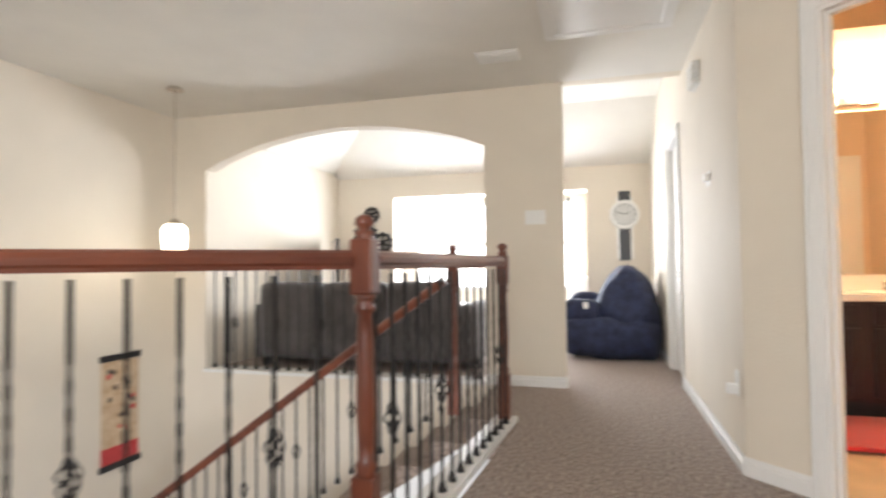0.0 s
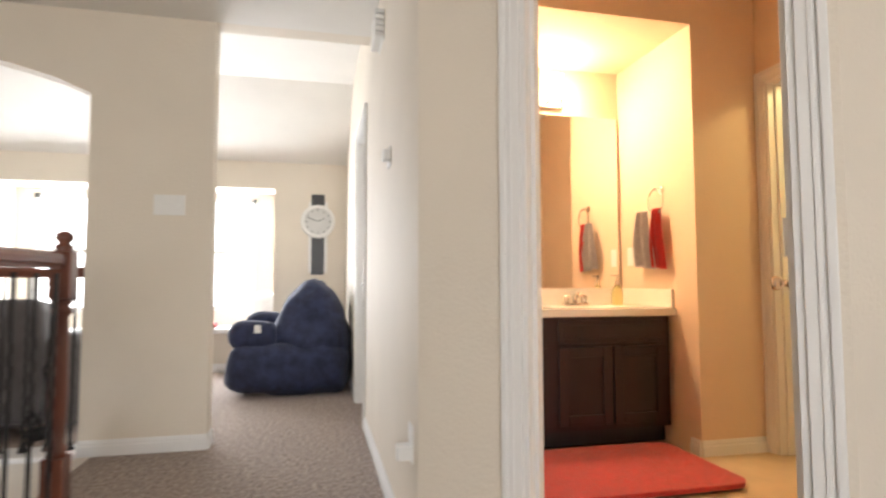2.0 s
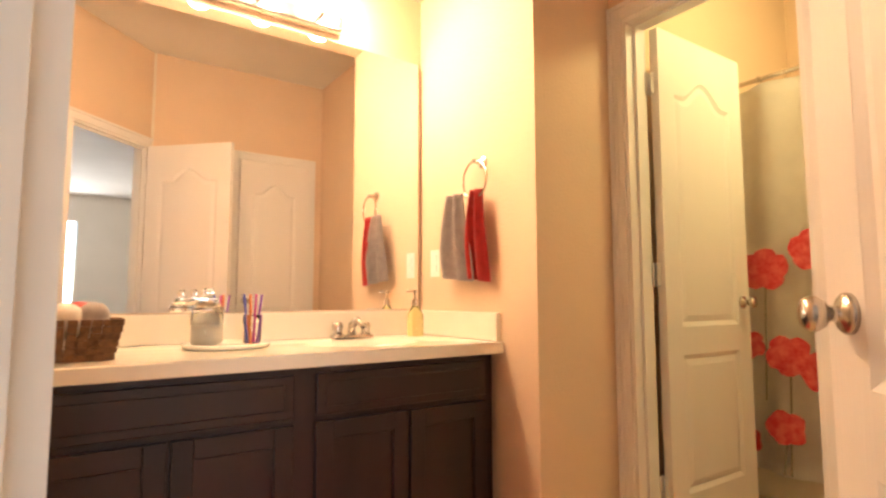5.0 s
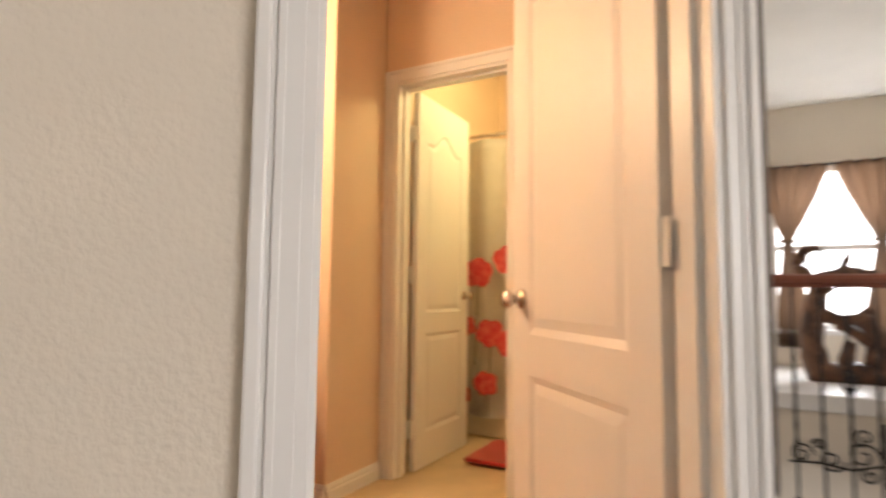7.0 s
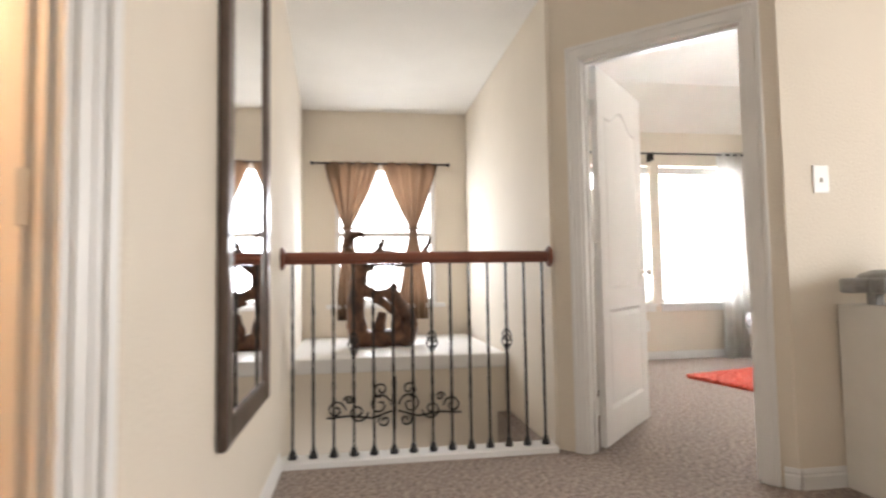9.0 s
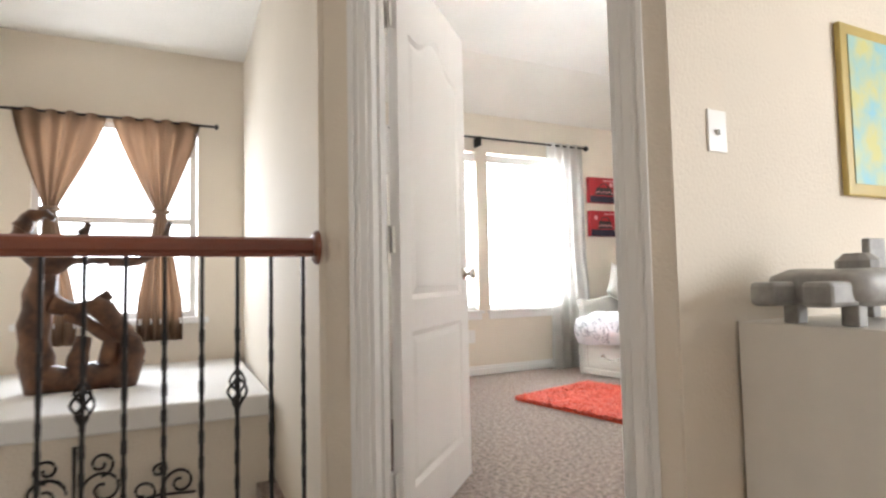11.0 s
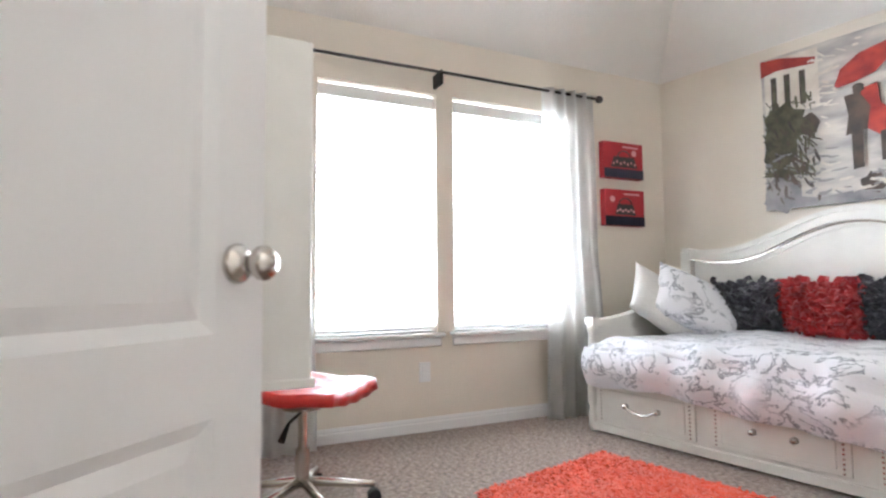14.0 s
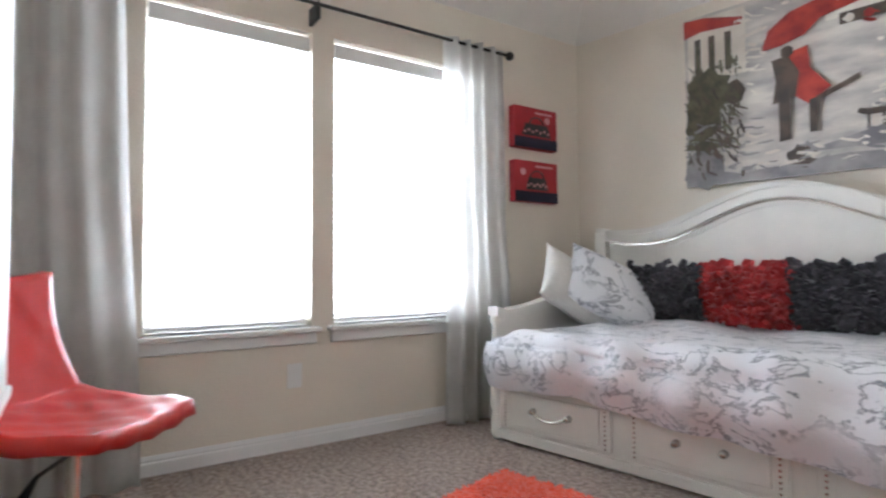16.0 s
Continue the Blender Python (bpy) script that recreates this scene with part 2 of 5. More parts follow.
def add_prism(bm, pts, depth, m=None):
    """A flat outline in x and y, made thick along z from 0 to depth."""
    lo = [bm.verts.new((x, y, 0)) for x, y in pts]
    hi = [bm.verts.new((x, y, depth)) for x, y in pts]
    k = len(pts)
    bm.faces.new(lo[::-1])
    bm.faces.new(hi)
    for i in range(k):
        bm.faces.new((lo[i], lo[(i + 1) % k], hi[(i + 1) % k], hi[i]))
    if m is not None:
        bmesh.ops.transform(bm, matrix=m, verts=lo + hi)
    return bm


def prism(pts, depth, m=None):
    return add_prism(bmesh.new(), pts, depth, m)


def run(p, q):
    """A frame at p whose x runs to q, y to the left of it, z up; and the length."""
    p, q = Vector(p).to_3d(), Vector(q).to_3d()
    d = q - p
    return Matrix.Translation(p) @ Matrix.Rotation(math.atan2(d.y, d.x), 4, "Z"), d.length


def wall(name, p, q, thick, z0, z1, mat, holes=(), label=""):
    """A wall from p to q, thick to its left, with holes (s0, s1, low, high)."""
    m, length = run(p, q)
    bm = bmesh.new()
    cuts = sorted({0.0, length, *(h[0] for h in holes), *(h[1] for h in holes)})
    for a, b in zip(cuts, cuts[1:]):
        mid = (a + b) / 2
        gaps = sorted((h[2], h[3]) for h in holes if h[0] < mid < h[1])
        z = z0
        for lo, hi in [*gaps, (z1, z1)]:
            if lo > z + 1e-4:
                add_box(bm, (a, 0, z), (b, thick, lo), 0, m)
            z = hi
    return structure(name, bm, mat, label)


def baseboard(p, q, h=0.085, t=0.013):
    """Skirting along p to q, standing out to its right."""
    m, length = run(p, q)
    pts = [(0, 0), (-t, 0), (-t, h * 0.62), (-t * 0.6, h * 0.72), (-t * 0.75, h * 0.8), (-t * 0.35, h), (0, h)]
    bm = prism(pts, length, m @ Matrix(((0, 0, 1, 0), (1, 0, 0, -0.001), (0, 1, 0, 0), (0, 0, 0, 1))))
    return structure("baseboard", bm, TRIM, "white moulded baseboard along the wall")


def casing(p, q, s0, s1, top, side, depth, name):
    """Door casing round the opening s0..s1 of the wall p-q: jamb lining and a moulded frame on both faces."""
    m, _ = run(p, q)
    ob = tagged(new(name), "white moulded door casing round the opening", "door casing", kind="structure")
    w = 0.062
    for face, out in ((0.0, -1), (depth, 1)):
        bm = bmesh.new()
        for x0, x1, z0, z1 in ((s0 - w, s0, 0, top + w), (s1, s1 + w, 0, top + w), (s0, s1, top, top + w)):
            add_box(bm, (x0, face, z0), (x1, face + out * 0.011, z1), 0.002, m)
        for x0, x1, z0, z1 in ((s0 - w, s0 - w + 0.02, 0, top + w), (s1 + w - 0.02, s1 + w, 0, top + w), (s0 - w + 0.02, s1 + w - 0.02, top + w - 0.02, top + w)):
            add_box(bm, (x0, face + out * 0.011, z0), (x1, face + out * 0.02, z1), 0.004, m)
        for x0, x1, z0, z1 in ((s0 - 0.035, s0 - 0.024, 0, top + 0.024), (s1 + 0.024, s1 + 0.035, 0, top + 0.024)):
            add_box(bm, (x0, face + out * 0.011, z0), (x1, face + out * 0.0155, z1), 0.002, m)
        part("casing", bm, TRIM, ob)
    bm = bmesh.new()
    for x0, x1, z0, z1 in ((s0, s0 + 0.016, 0, top - 0.016), (s1 - 0.016, s1, 0, top - 0.016), (s0, s1, top - 0.016, top)):
        add_box(bm, (x0, -0.002, z0), (x1, depth + 0.002, z1), 0.001, m)
    for x0, x1, z0, z1 in ((s0 + 0.016, s0 + 0.028, 0, top - 0.028), (s1 - 0.028, s1 - 0.016, 0, top - 0.028), (s0 + 0.016, s1 - 0.016, top - 0.028, top - 0.016)):
        add_box(bm, (x0, depth * 0.35, z0), (x1, depth * 0.35 + 0.035, z1), 0.001, m)
    part("jamb", bm, TRIM, ob)
    return ob


def arch_outline(x0, x1, z0, z1, rise, n=14):
    """A panel outline whose top swells into a shallow cathedral arch."""
    pts = [(x0, z0), (x1, z0)]
    for i in range(n + 1):
        u = i / n
        pts.append((x1 + (x0 - x1) * u, z1 + rise * 0.5 * (1 - math.cos(2 * math.pi * min(max((u - 0.12) / 0.76, 0), 1)))))
    return pts


def ring_between(bm, outer, inner, y0, y1):
    k = len(outer)
    a = [bm.verts.new((x, y0, z)) for x, z in outer]
    b = [bm.verts.new((x, y1, z)) for x, z in inner]
    for i in range(k):
        bm.faces.new((a[i], a[(i + 1) % k], b[(i + 1) % k], b[i]))
    return b


def shrink(pts, d):
    cx = (min(p[0] for p in pts) + max(p[0] for p in pts)) / 2
    cz = (min(p[1] for p in pts) + max(p[1] for p in pts)) / 2
    hx = max(p[0] for p in pts) - cx
    hz = max(p[1] for p in pts) - cz
    return [(cx + (x - cx) * (hx - d) / hx, cz + (z - cz) * (hz - d) / hz) for x, z in pts]


KNOB = [(r * 0.86, h * 0.9) for r, h in [(0.033, 0), (0.033, 0.006), (0.028, 0.011), (0.013, 0.014), (0.012, 0.03), (0.022, 0.036), (0.028, 0.046), (0.028, 0.056), (0.022, 0.064), (0.008, 0.067)]]


def panel_door(name, hinge, angle, width, label, height=2.03, flip=1, knob_z=0.92):
    """A two-panel moulded door leaf, hinged at its x = 0 edge and running along x after a turn by angle."""
    ob = thing(name, label, "door", at=hinge, rz=angle)
    ob["kind"] = "structure"
    t = 0.035
    lo, hi = (0.115, 0.20, width - 0.115, 0.70), (0.115, 0.84, width - 0.115, height - 0.27)
    panels = [[(lo[0], lo[1]), (lo[2], lo[1]), (lo[2], lo[3]), (lo[0], lo[3])], arch_outline(hi[0], hi[2], hi[1], hi[3], 0.085)]
    bm = bmesh.new()
    for x0, x1, z0, z1 in ((0, 0.1, 0, height), (width - 0.1, width, 0, height), (0.1, width - 0.1, 0, 0.185), (0.1, width - 0.1, 0.715, 0.825)):
        add_box(bm, (x0, -t, max(z0, 0.008)), (x1, 0, z1))
    top = arch_outline(0.1, width - 0.1, 0, hi[3] + 0.012, 0.085)
    add_prism(bm, [(0.1, height), (width - 0.1, height)] + [(x, z) for x, z in top[2:]], t, Matrix(((1, 0, 0, 0), (0, 0, -1, 0), (0, 1, 0, 0), (0, 0, 0, 1))))
    for p in panels:
        for y, s in ((0, -1), (-t, 1)):
            a = ring_between(bm, shrink(p, -0.016), shrink(p, 0.004), y, y + s * 0.009)
            b = ring_between(bm, shrink(p, 0.004), shrink(p, 0.03), y + s * 0.009, y + s * 0.003)
            bm.faces.new(b)
    part("leaf", bm, DOORW, ob)
    kx = width - 0.06
    for s in (1, -1):
        part("door_knob", lathe(KNOB, 20, Matrix.Translation((kx, 0 if s > 0 else -t, knob_z)) @ Matrix.Rotation(radians(-90 * s), 4, "X")), CHROME, ob, "round brushed nickel knob", True)
    for hz in (0.22, 1.03, 1.80):
        bm = box((-0.022, -t * 0.5 - 0.02 * 0, hz - 0.045), (0.02, -t * 0.5 + 0.001, hz + 0.045))
        add_lathe(bm, [(0.006, hz - 0.047), (0.006, hz + 0.047)], 10, Matrix.Translation((-0.004, 0.004 * flip, 0)))
        add_box(bm, (-0.03, -0.001, hz - 0.045), (0.0, 0.003, hz + 0.045))
        part("hinge", bm, WHITEPL, ob, "white painted hinge")
    part("latch_plate", box((width - 0.001, -t * 0.8, knob_z - 0.03), (width + 0.001, -t * 0.2, knob_z + 0.03)), CHROME, ob)
    return ob


# ---- large structure ----
H = 2.45
A, B = (1.475, 2.575), (2.25, 1.80)
C, D = (4.085, 0.395), (3.365, -0.38)


def settle(before, shift, turn=0.0, pivot=(0, 0, 0)):
    """Moves every top-level thing built since before: a turn about the upright through pivot, then a shift."""
    rot, p = Matrix.Rotation(radians(turn), 3, "Z"), Vector(pivot)
    for ob in list(bpy.data.objects):
        if ob.name not in before and ob.parent is None and ob.type in ("MESH", "EMPTY"):
            ob.location = rot @ (ob.location - p) + p + Vector(shift)
            ob.rotation_euler.z += radians(turn)


def so_far():
    return {ob.name for ob in bpy.data.objects}


floor_bm = prism([(1.54, 7.6), (-3.6, 7.6), (-3.6, 4.30), (0.34, 4.30), (0.34, 3.10), (0.20, 1.32), (-3.20, -1.80), (-3.20, -3.3), (3.42, -3.3),
                  (3.42, -0.35), (4.13, 0.42), (4.13, 1.84), (2.27, 1.84), (1.52, 2.60)], 0.25, Matrix.Translation((0, 0, -0.25)))
structure("floor", floor_bm, CARPET, "brown flecked cut-pile carpet floor")
structure("floor_bedroom", prism([(3.42, -0.352), (3.42, -4.6), (7.0, -4.6), (7.0, 0.5), (4.15, 0.5), (4.15, 0.44), (3.422, -0.35)], 0.25, Matrix.Translation((0, 0, -0.252))), CARPET, "brown flecked carpet floor of the bedroom")
structure("floor_bathroom", prism([(1.57, 2.63), (2.32, 1.882), (5.5, 1.882), (5.5, 4.35), (1.57, 4.35)], 0.25, Matrix.Translation((0, 0, -0.248))), BATHFLOOR, "tan vinyl floor of the bathroom")

# hall wall with the far door, sitting area
FAR = 7.10
wall("wall_hall", (1.475, FAR), A, 0.12, 0, 2.9, PAINT, [(1.86, 2.60, 0, 2.04)])
casing((1.475, FAR), A, 1.86, 2.60, 2.04, 1, 0.12, "door_frame_hall")
wall("wall_far", (-3.6, FAR), (1.6, FAR), 0.12, 0, 2.9, PAINT, [(1.65, 4.31, 0.45, 1.95)])
wall("wall_living_left", (-2.82, 4.36), (-2.82, FAR + 0.12), 0.12, 0, 2.9, PAINT)
wall("wall_bay_back", (-2.05, 7.55), (0.85, 7.55), 0.1, 0, 2.3, PAINT, [(0.26, 2.53, 0.62, 1.9)])
for n, (a, b) in enumerate((((-1.95, 7.55), (-1.95, 7.22)), ((0.71, 7.22), (0.71, 7.55)))):
    wall("wall_bay_side", a, b, -0.1, 0, 2.3, PAINT)
structure("ceiling_bay", box((-2.05, 7.15, 1.952), (0.8, 7.65, 2.1)), CEIL)
structure("window_seat", box((-1.95, 7.05, 0.40), (0.71, 7.55, 0.452), 0.008), TRIM, "white painted window seat board")
structure("ceiling_living", prism([(4.23, 2.78), (6.0, 2.78), (7.11, 2.24), (7.22, 2.24), (7.22, 3.0), (4.23, 3.0)], 5.3, Matrix(((0, 0, 1, -3.7), (1, 0, 0, 0), (0, 1, 0, 0), (0, 0, 0, 1)))), CEIL, "white vaulted ceiling of the living area")
structure("ceiling_living_slope", prism([(-2.83, 2.30), (-1.9, 2.785), (-2.83, 2.785)], 2.9, Matrix(((1, 0, 0, 0), (0, 0, 1, 4.24), (0, 1, 0, 0), (0, 0, 0, 1)))), CEIL)

# arched wall between the stairwell and the living area, with the pier
PL, PR_ = -0.07, 0.575
AL = -2.80
top = []
for i in range(17):
    u = i / 16
    top.append((AL + (PL - AL) * u, 1.92 + 0.28 * math.sin(math.pi * u) ** 0.8 + 0.06 * u))
bm = bmesh.new()
swap = Matrix(((1, 0, 0, 0), (0, 0, 1, 4.23), (0, 1, 0, 0), (0, 0, 0, 1)))
add_box(bm, (-3.7, 4.23, -2.8), (PR_, 4.36, -0.004))
add_box(bm, (PL, 4.23, -0.004), (PR_, 4.36, 2.95))
add_box(bm, (-3.7, 4.23, -0.004), (AL, 4.36, 2.95))
add_prism(bm, top + [(PL, 2.95), (AL, 2.95)], 0.13, swap)
structure("wall_arch", bm, PAINT, "beige wall with a wide shallow arch and a pier")
structure("wall_hall_header", box((PR_, 4.23, H), (1.475, 4.36, 2.95)), PAINT)
structure("arch_sill", box((AL, 4.19, -0.004), (PL, 4.40, 0.026), 0.006), TRIM, "white painted sill under the arch railing")
wall("wall_stair_left", (-3.15, 4.3), (-3.15, -3.3), -0.12, -2.8, H, PAINT)
# unseen back wall; its opening is invented to hold the hall fill lamp
wall("wall_hall_back", (-3.27, -3.2), (3.5, -3.2), -0.12, 0, H, PAINT, [(2.85, 5.2, 0.84, 2.06)])
wall("wall_lower", (-3.27, -3.2), (6.5, -3.2), -0.12, -2.8, -0.25, PAINT)
structure("ceiling_hall", prism([(-3.27, 4.23), (-3.27, -3.3), (3.48, -3.3), (3.48, -0.35), (4.2, 0.40), (6.5, 0.40), (6.5, 1.99), (4.05, 1.86), (2.28, 1.86), (1.53, 2.60), (1.53, 4.23)], 0.12, Matrix.Translation((0, 0, H))), CEIL, "textured off-white hall ceiling")

# wall with the bathroom door
wall("wall_bath_door", B, A, -0.10, 0, 2.75, PAINT, [(0.081, 0.741, 0, 2.04)])
casing(A, B, 0.355, 1.015, 2.04, 1, 0.10, "door_frame_bathroom")
wall("wall_mirror", (2.25, 1.80), (4.05, 1.80), 0.12, 0, 2.75, PAINT)
wall("wall_well_left", (4.05, 1.80), (6.45, 1.92), 0.12, -2.8, H, PAINT)
wall("wall_well_back", (6.35, 2.05), (6.35, 0.32), 0.12, -2.8, H, PAINT, [(0.425, 1.345, 0.685, 1.945)])
wall("wall_well_right", (6.47, 0.415), (4.088, 0.415), 0.1, -2.8, H, PAINT)
structure("stair_shelf", box((4.94, 0.44, 0.30), (6.35, 1.90, 0.395), 0.01), TRIM, "white painted shelf over the stairs")
structure("wall_under_shelf", box((4.98, 0.44, -2.8), (5.10, 1.86, 0.30)), PAINT)
structure("landing_trim", box((4.03, 0.417, -0.28), (4.17, 1.80, 0.03), 0.006), TRIM, "white painted kerb under the railing")

# bedroom door wall, switch wall, bedroom
wall("wall_bed_door", C, D, 0.11, 0, 2.75, PAINT, [(0.155, 0.925, 0, 2.04)])
casing(C, D, 0.155, 0.925, 2.04, 1, 0.11, "door_frame_bedroom")
wall("wall_switch", (3.365, -0.37), (3.365, -4.6), 0.11, 0, 2.95, PAINT)
wall("wall_window", (6.90, 0.6), (6.90, -3.84), 0.16, 0, 2.95, PAINT, [(1.58, 2.345, 0.60, 2.12), (2.465, 3.32, 0.60, 2.12)])
TILT = 10.0
wall("wall_bed", (7.06, -3.692), (3.36, -4.344), 0.12, 0, 2.95, PAINT)
wall("wall_bed_left", (4.19, 0.235), (6.95, 0.235), 0.1, 0, 2.95, PAINT)
structure("ceiling_bedroom", box((3.37, -4.6, 2.86), (7.0, 0.6, 3.0)), CEIL, "white vaulted bedroom ceiling")
built = so_far()
structure("ceiling_bedroom_cove", prism([(-3.73, 2.48), (-3.28, 2.863), (-3.73, 2.863)], 3.8, Matrix(((0, 0, 1, 3.2), (1, 0, 0, 0), (0, 1, 0, 0), (0, 0, 0, 1)))), CEIL, "sloping edge of the bedroom ceiling")
settle(built, (0.0, 0.012, 0), TILT, (6.9, -3.72, 0))
structure("ceiling_bedroom_slope", prism([(6.91, 2.48), (6.40, 2.865), (6.91, 2.865)], 4.4, Matrix(((1, 0, 0, 0), (0, 0, 1, -3.78), (0, 1, 0, 0), (0, 0, 0, 1)))), CEIL)

# bathroom
wall("wall_bath_left", (1.597, 4.35), (1.597, 2.62), 0.004, 0, 2.75, BATHPAINT)
wall("wall_bath_mirror", (1.58, 4.25), (3.30, 4.25), 0.12, 0, 2.75, BATHPAINT)
wall("wall_bath_niche", (3.17, 4.36), (3.17, 3.48), 0.42, 0, 2.75, BATHPAINT)
structure("soffit_vanity", box((1.6, 3.48, 2.36), (3.17, 4.25, 2.75)), BATHPAINT, "lowered soffit over the vanity")
wall("wall_wc", (3.59, 4.2), (3.59, 1.87), 0.12, 0, 2.75, BATHPAINT, [(0.785, 1.425, 0, 2.04)])
casing((3.59, 4.2), (3.59, 1.87), 0.785, 1.425, 2.04, 1, 0.12, "door_frame_toilet_room")
wall("wall_bath_back", (3.59, 1.922), (2.30, 1.922), -0.003, 0, 2.75, BATHPAINT)
wall("wall_bath_door_inside", (2.3225, 1.8725), (1.5475, 2.6475), -0.004, 0, 2.75, BATHPAINT, [(0.081, 0.741, 0, 2.04)])
structure("ceiling_bathroom", box((1.597, 1.85, 2.75), (5.6, 4.36, 2.87)), CEIL)
wall("wall_wc_far", (5.33, 4.3), (5.33, 1.87), 0.12, 0, 2.75, BATHPAINT)
wall("wall_wc_left", (3.71, 3.56), (5.4, 3.56), 0.12, 0, 2.75, BATHPAINT)
wall("wall_wc_right", (5.4, 1.99), (3.71, 1.99), 0.05, 0, 2.75, BATHPAINT)

for p, q in (((1.475, 4.435), A), ((1.475, FAR), (1.475, 5.31)), ((PL, 4.23), (PR_, 4.23)), ((PR_, 4.23), (PR_, 4.36)), ((-3.6, FAR), (1.475, FAR)), (A, (1.69, 2.36)),
             ((2.25, 1.80), (4.03, 1.80)), ((3.405, -0.337), (3.365, -0.38)), ((3.365, -0.38), (3.365, -3.2)),
             ((6.90, 0.44), (6.90, -3.70)), ((6.88, -3.724), (3.48, -4.323)), ((3.17, 3.48), (3.59, 3.48)), ((3.17, 3.56), (3.17, 3.48))):
    baseboard(p, q)

# doors
panel_door("door_bathroom", (2.262, 1.965, 0), 44.5, 0.655, "white two-panel door standing open into the bathroom", flip=1)
panel_door("door_toilet_room", (3.735, 3.395, 0), 0.0, 0.62, "white two-panel door standing open beside the shower curtain", flip=1)
panel_door("door_bedroom", (4.055, 0.182, 0), -44.3, 0.79, "white two-panel door standing open into the bedroom", flip=1)
panel_door("door_hall", (1.555, 5.225, 0), -90, 0.72, "white closed door in the hall")


# ---- hall, stairs and living area ----
for nm, lo, hi in (("backdrop_living", (-3.6, 8.1, -0.5), (1.9, 8.12, 3.2)), ("backdrop_stair", (6.95, 0.3, -0.4), (6.97, 2.4, 3.0)), ("backdrop_bedroom", (7.5, -4.5, -0.5), (7.52, 0.55, 3.4))):
    structure(nm, box(lo, hi), SKYGLOW, "bright overcast sky beyond the window")

def baluster(length, basket, bz):
    """A twisted iron baluster with a shoe, some with a woven basket."""
    ob = thing("baluster", "black twisted iron baluster under the handrail", "baluster", "iron balusters")
    bm = bmesh.new()
    for i in range(26):
        z0, z1 = length * i / 26, length * (i + 1) / 26
        tw = radians(45 * i if length * 0.25 < z0 < length * 0.75 else 0)
        add_box(bm, (-0.0056, -0.0056, z0), (0.0056, 0.0056, z1), 0, Matrix.Rotation(tw, 4, "Z"))
    part("bar", bm, IRON, ob)
    part("shoe", lathe([(0.021, 0), (0.021, 0.012), (0.012, 0.035), (0.011, 0.045)], 8), IRON, ob)
    if basket:
        bm = bmesh.new()
        for k in range(4):
            pts = []
            for i in range(11):
                u = i / 10
                a = k * math.pi / 2 + u * math.pi * 1.2
                r = 0.005 + 0.023 * math.sin(math.pi * u)
                pts.append((r * math.cos(a), r * math.sin(a), bz - 0.055 + 0.11 * u))
            add_tube(bm, pts, 0.0042, 5)
        part("basket", bm, IRON, ob, "open twisted iron basket")
    return ob


def baluster_row(points, zs, lengths, every, first, bz=0.43):
    plain = baluster(lengths[0], False, bz)
    fancy = baluster(lengths[0], True, bz)
    for i, (p, z) in enumerate(zip(points, zs)):
        src = fancy if (i - first) % every == 0 else plain
        c = copy_thing(src, pose(p[0], p[1], z))
    for o in (plain, fancy):
        for ch in list(o.children):
            bpy.data.objects.remove(ch)
        bpy.data.objects.remove(o)


def handrail(name, p, q, label):
    """A moulded wooden rail between two points of its underside."""
    p, q = Vector(p), Vector(q)
    d = q - p
    ob = thing(name, label, "handrail", at=tuple(p), rz=math.degrees(math.atan2(d.y, d.x)) - 90)
    flat = math.hypot(d.x, d.y)
    prof = [(-0.02, 0), (0.02, 0), (0.022, 0.012), (0.029, 0.02), (0.031, 0.038), (0.025, 0.052), (0.012, 0.06), (-0.012, 0.06), (-0.025, 0.052), (-0.031, 0.038), (-0.029, 0.02), (-0.022, 0.012)]
    m = Matrix.Rotation(math.atan2(d.z, flat), 4, "X") @ Matrix(((1, 0, 0, 0), (0, 0, 1, 0), (0, 1, 0, 0), (0, 0, 0, 1)))
    part("rail", prism(prof, d.length, m), RAILWOOD, ob, smooth=False)
    return ob


def newel(name, place, height=1.0):
    ob = thing(name, "turned cherry wood newel post with a ball finial", "newel post", "newel posts", at=place)
    part("base_block", box((-0.037, -0.037, 0), (0.037, 0.037, 0.30), 0.004), CHERRY, ob)
    part("turned_shaft", lathe([(r * 0.84, z) for r, z in [(0.044, 0.30), (0.036, 0.315), (0.043, 0.33), (0.030, 0.35), (0.034, 0.42), (0.037, 0.5), (0.032, 0.74), (0.028, 0.80), (0.040, 0.815), (0.040, 0.83), (0.030, 0.84), (0.037, 0.85), (0.043, 0.865)]], 20), CHERRY, ob, smooth=True)
    part("top_block", box((-0.037, -0.037, 0.865), (0.037, 0.037, 1.04), 0.006), CHERRY, ob)
    part("finial", lathe([(r * 0.88, z) for r, z in [(0.04, 1.04), (0.028, 1.047), (0.036, 1.055), (0.037, 1.061), (0.026, 1.068), (0.022, 1.073), (0.033, 1.083), (0.036, 1.093), (0.031, 1.106), (0.018, 1.115), (0.004, 1.118)]], 20), CHERRY, ob, smooth=True)
    return ob


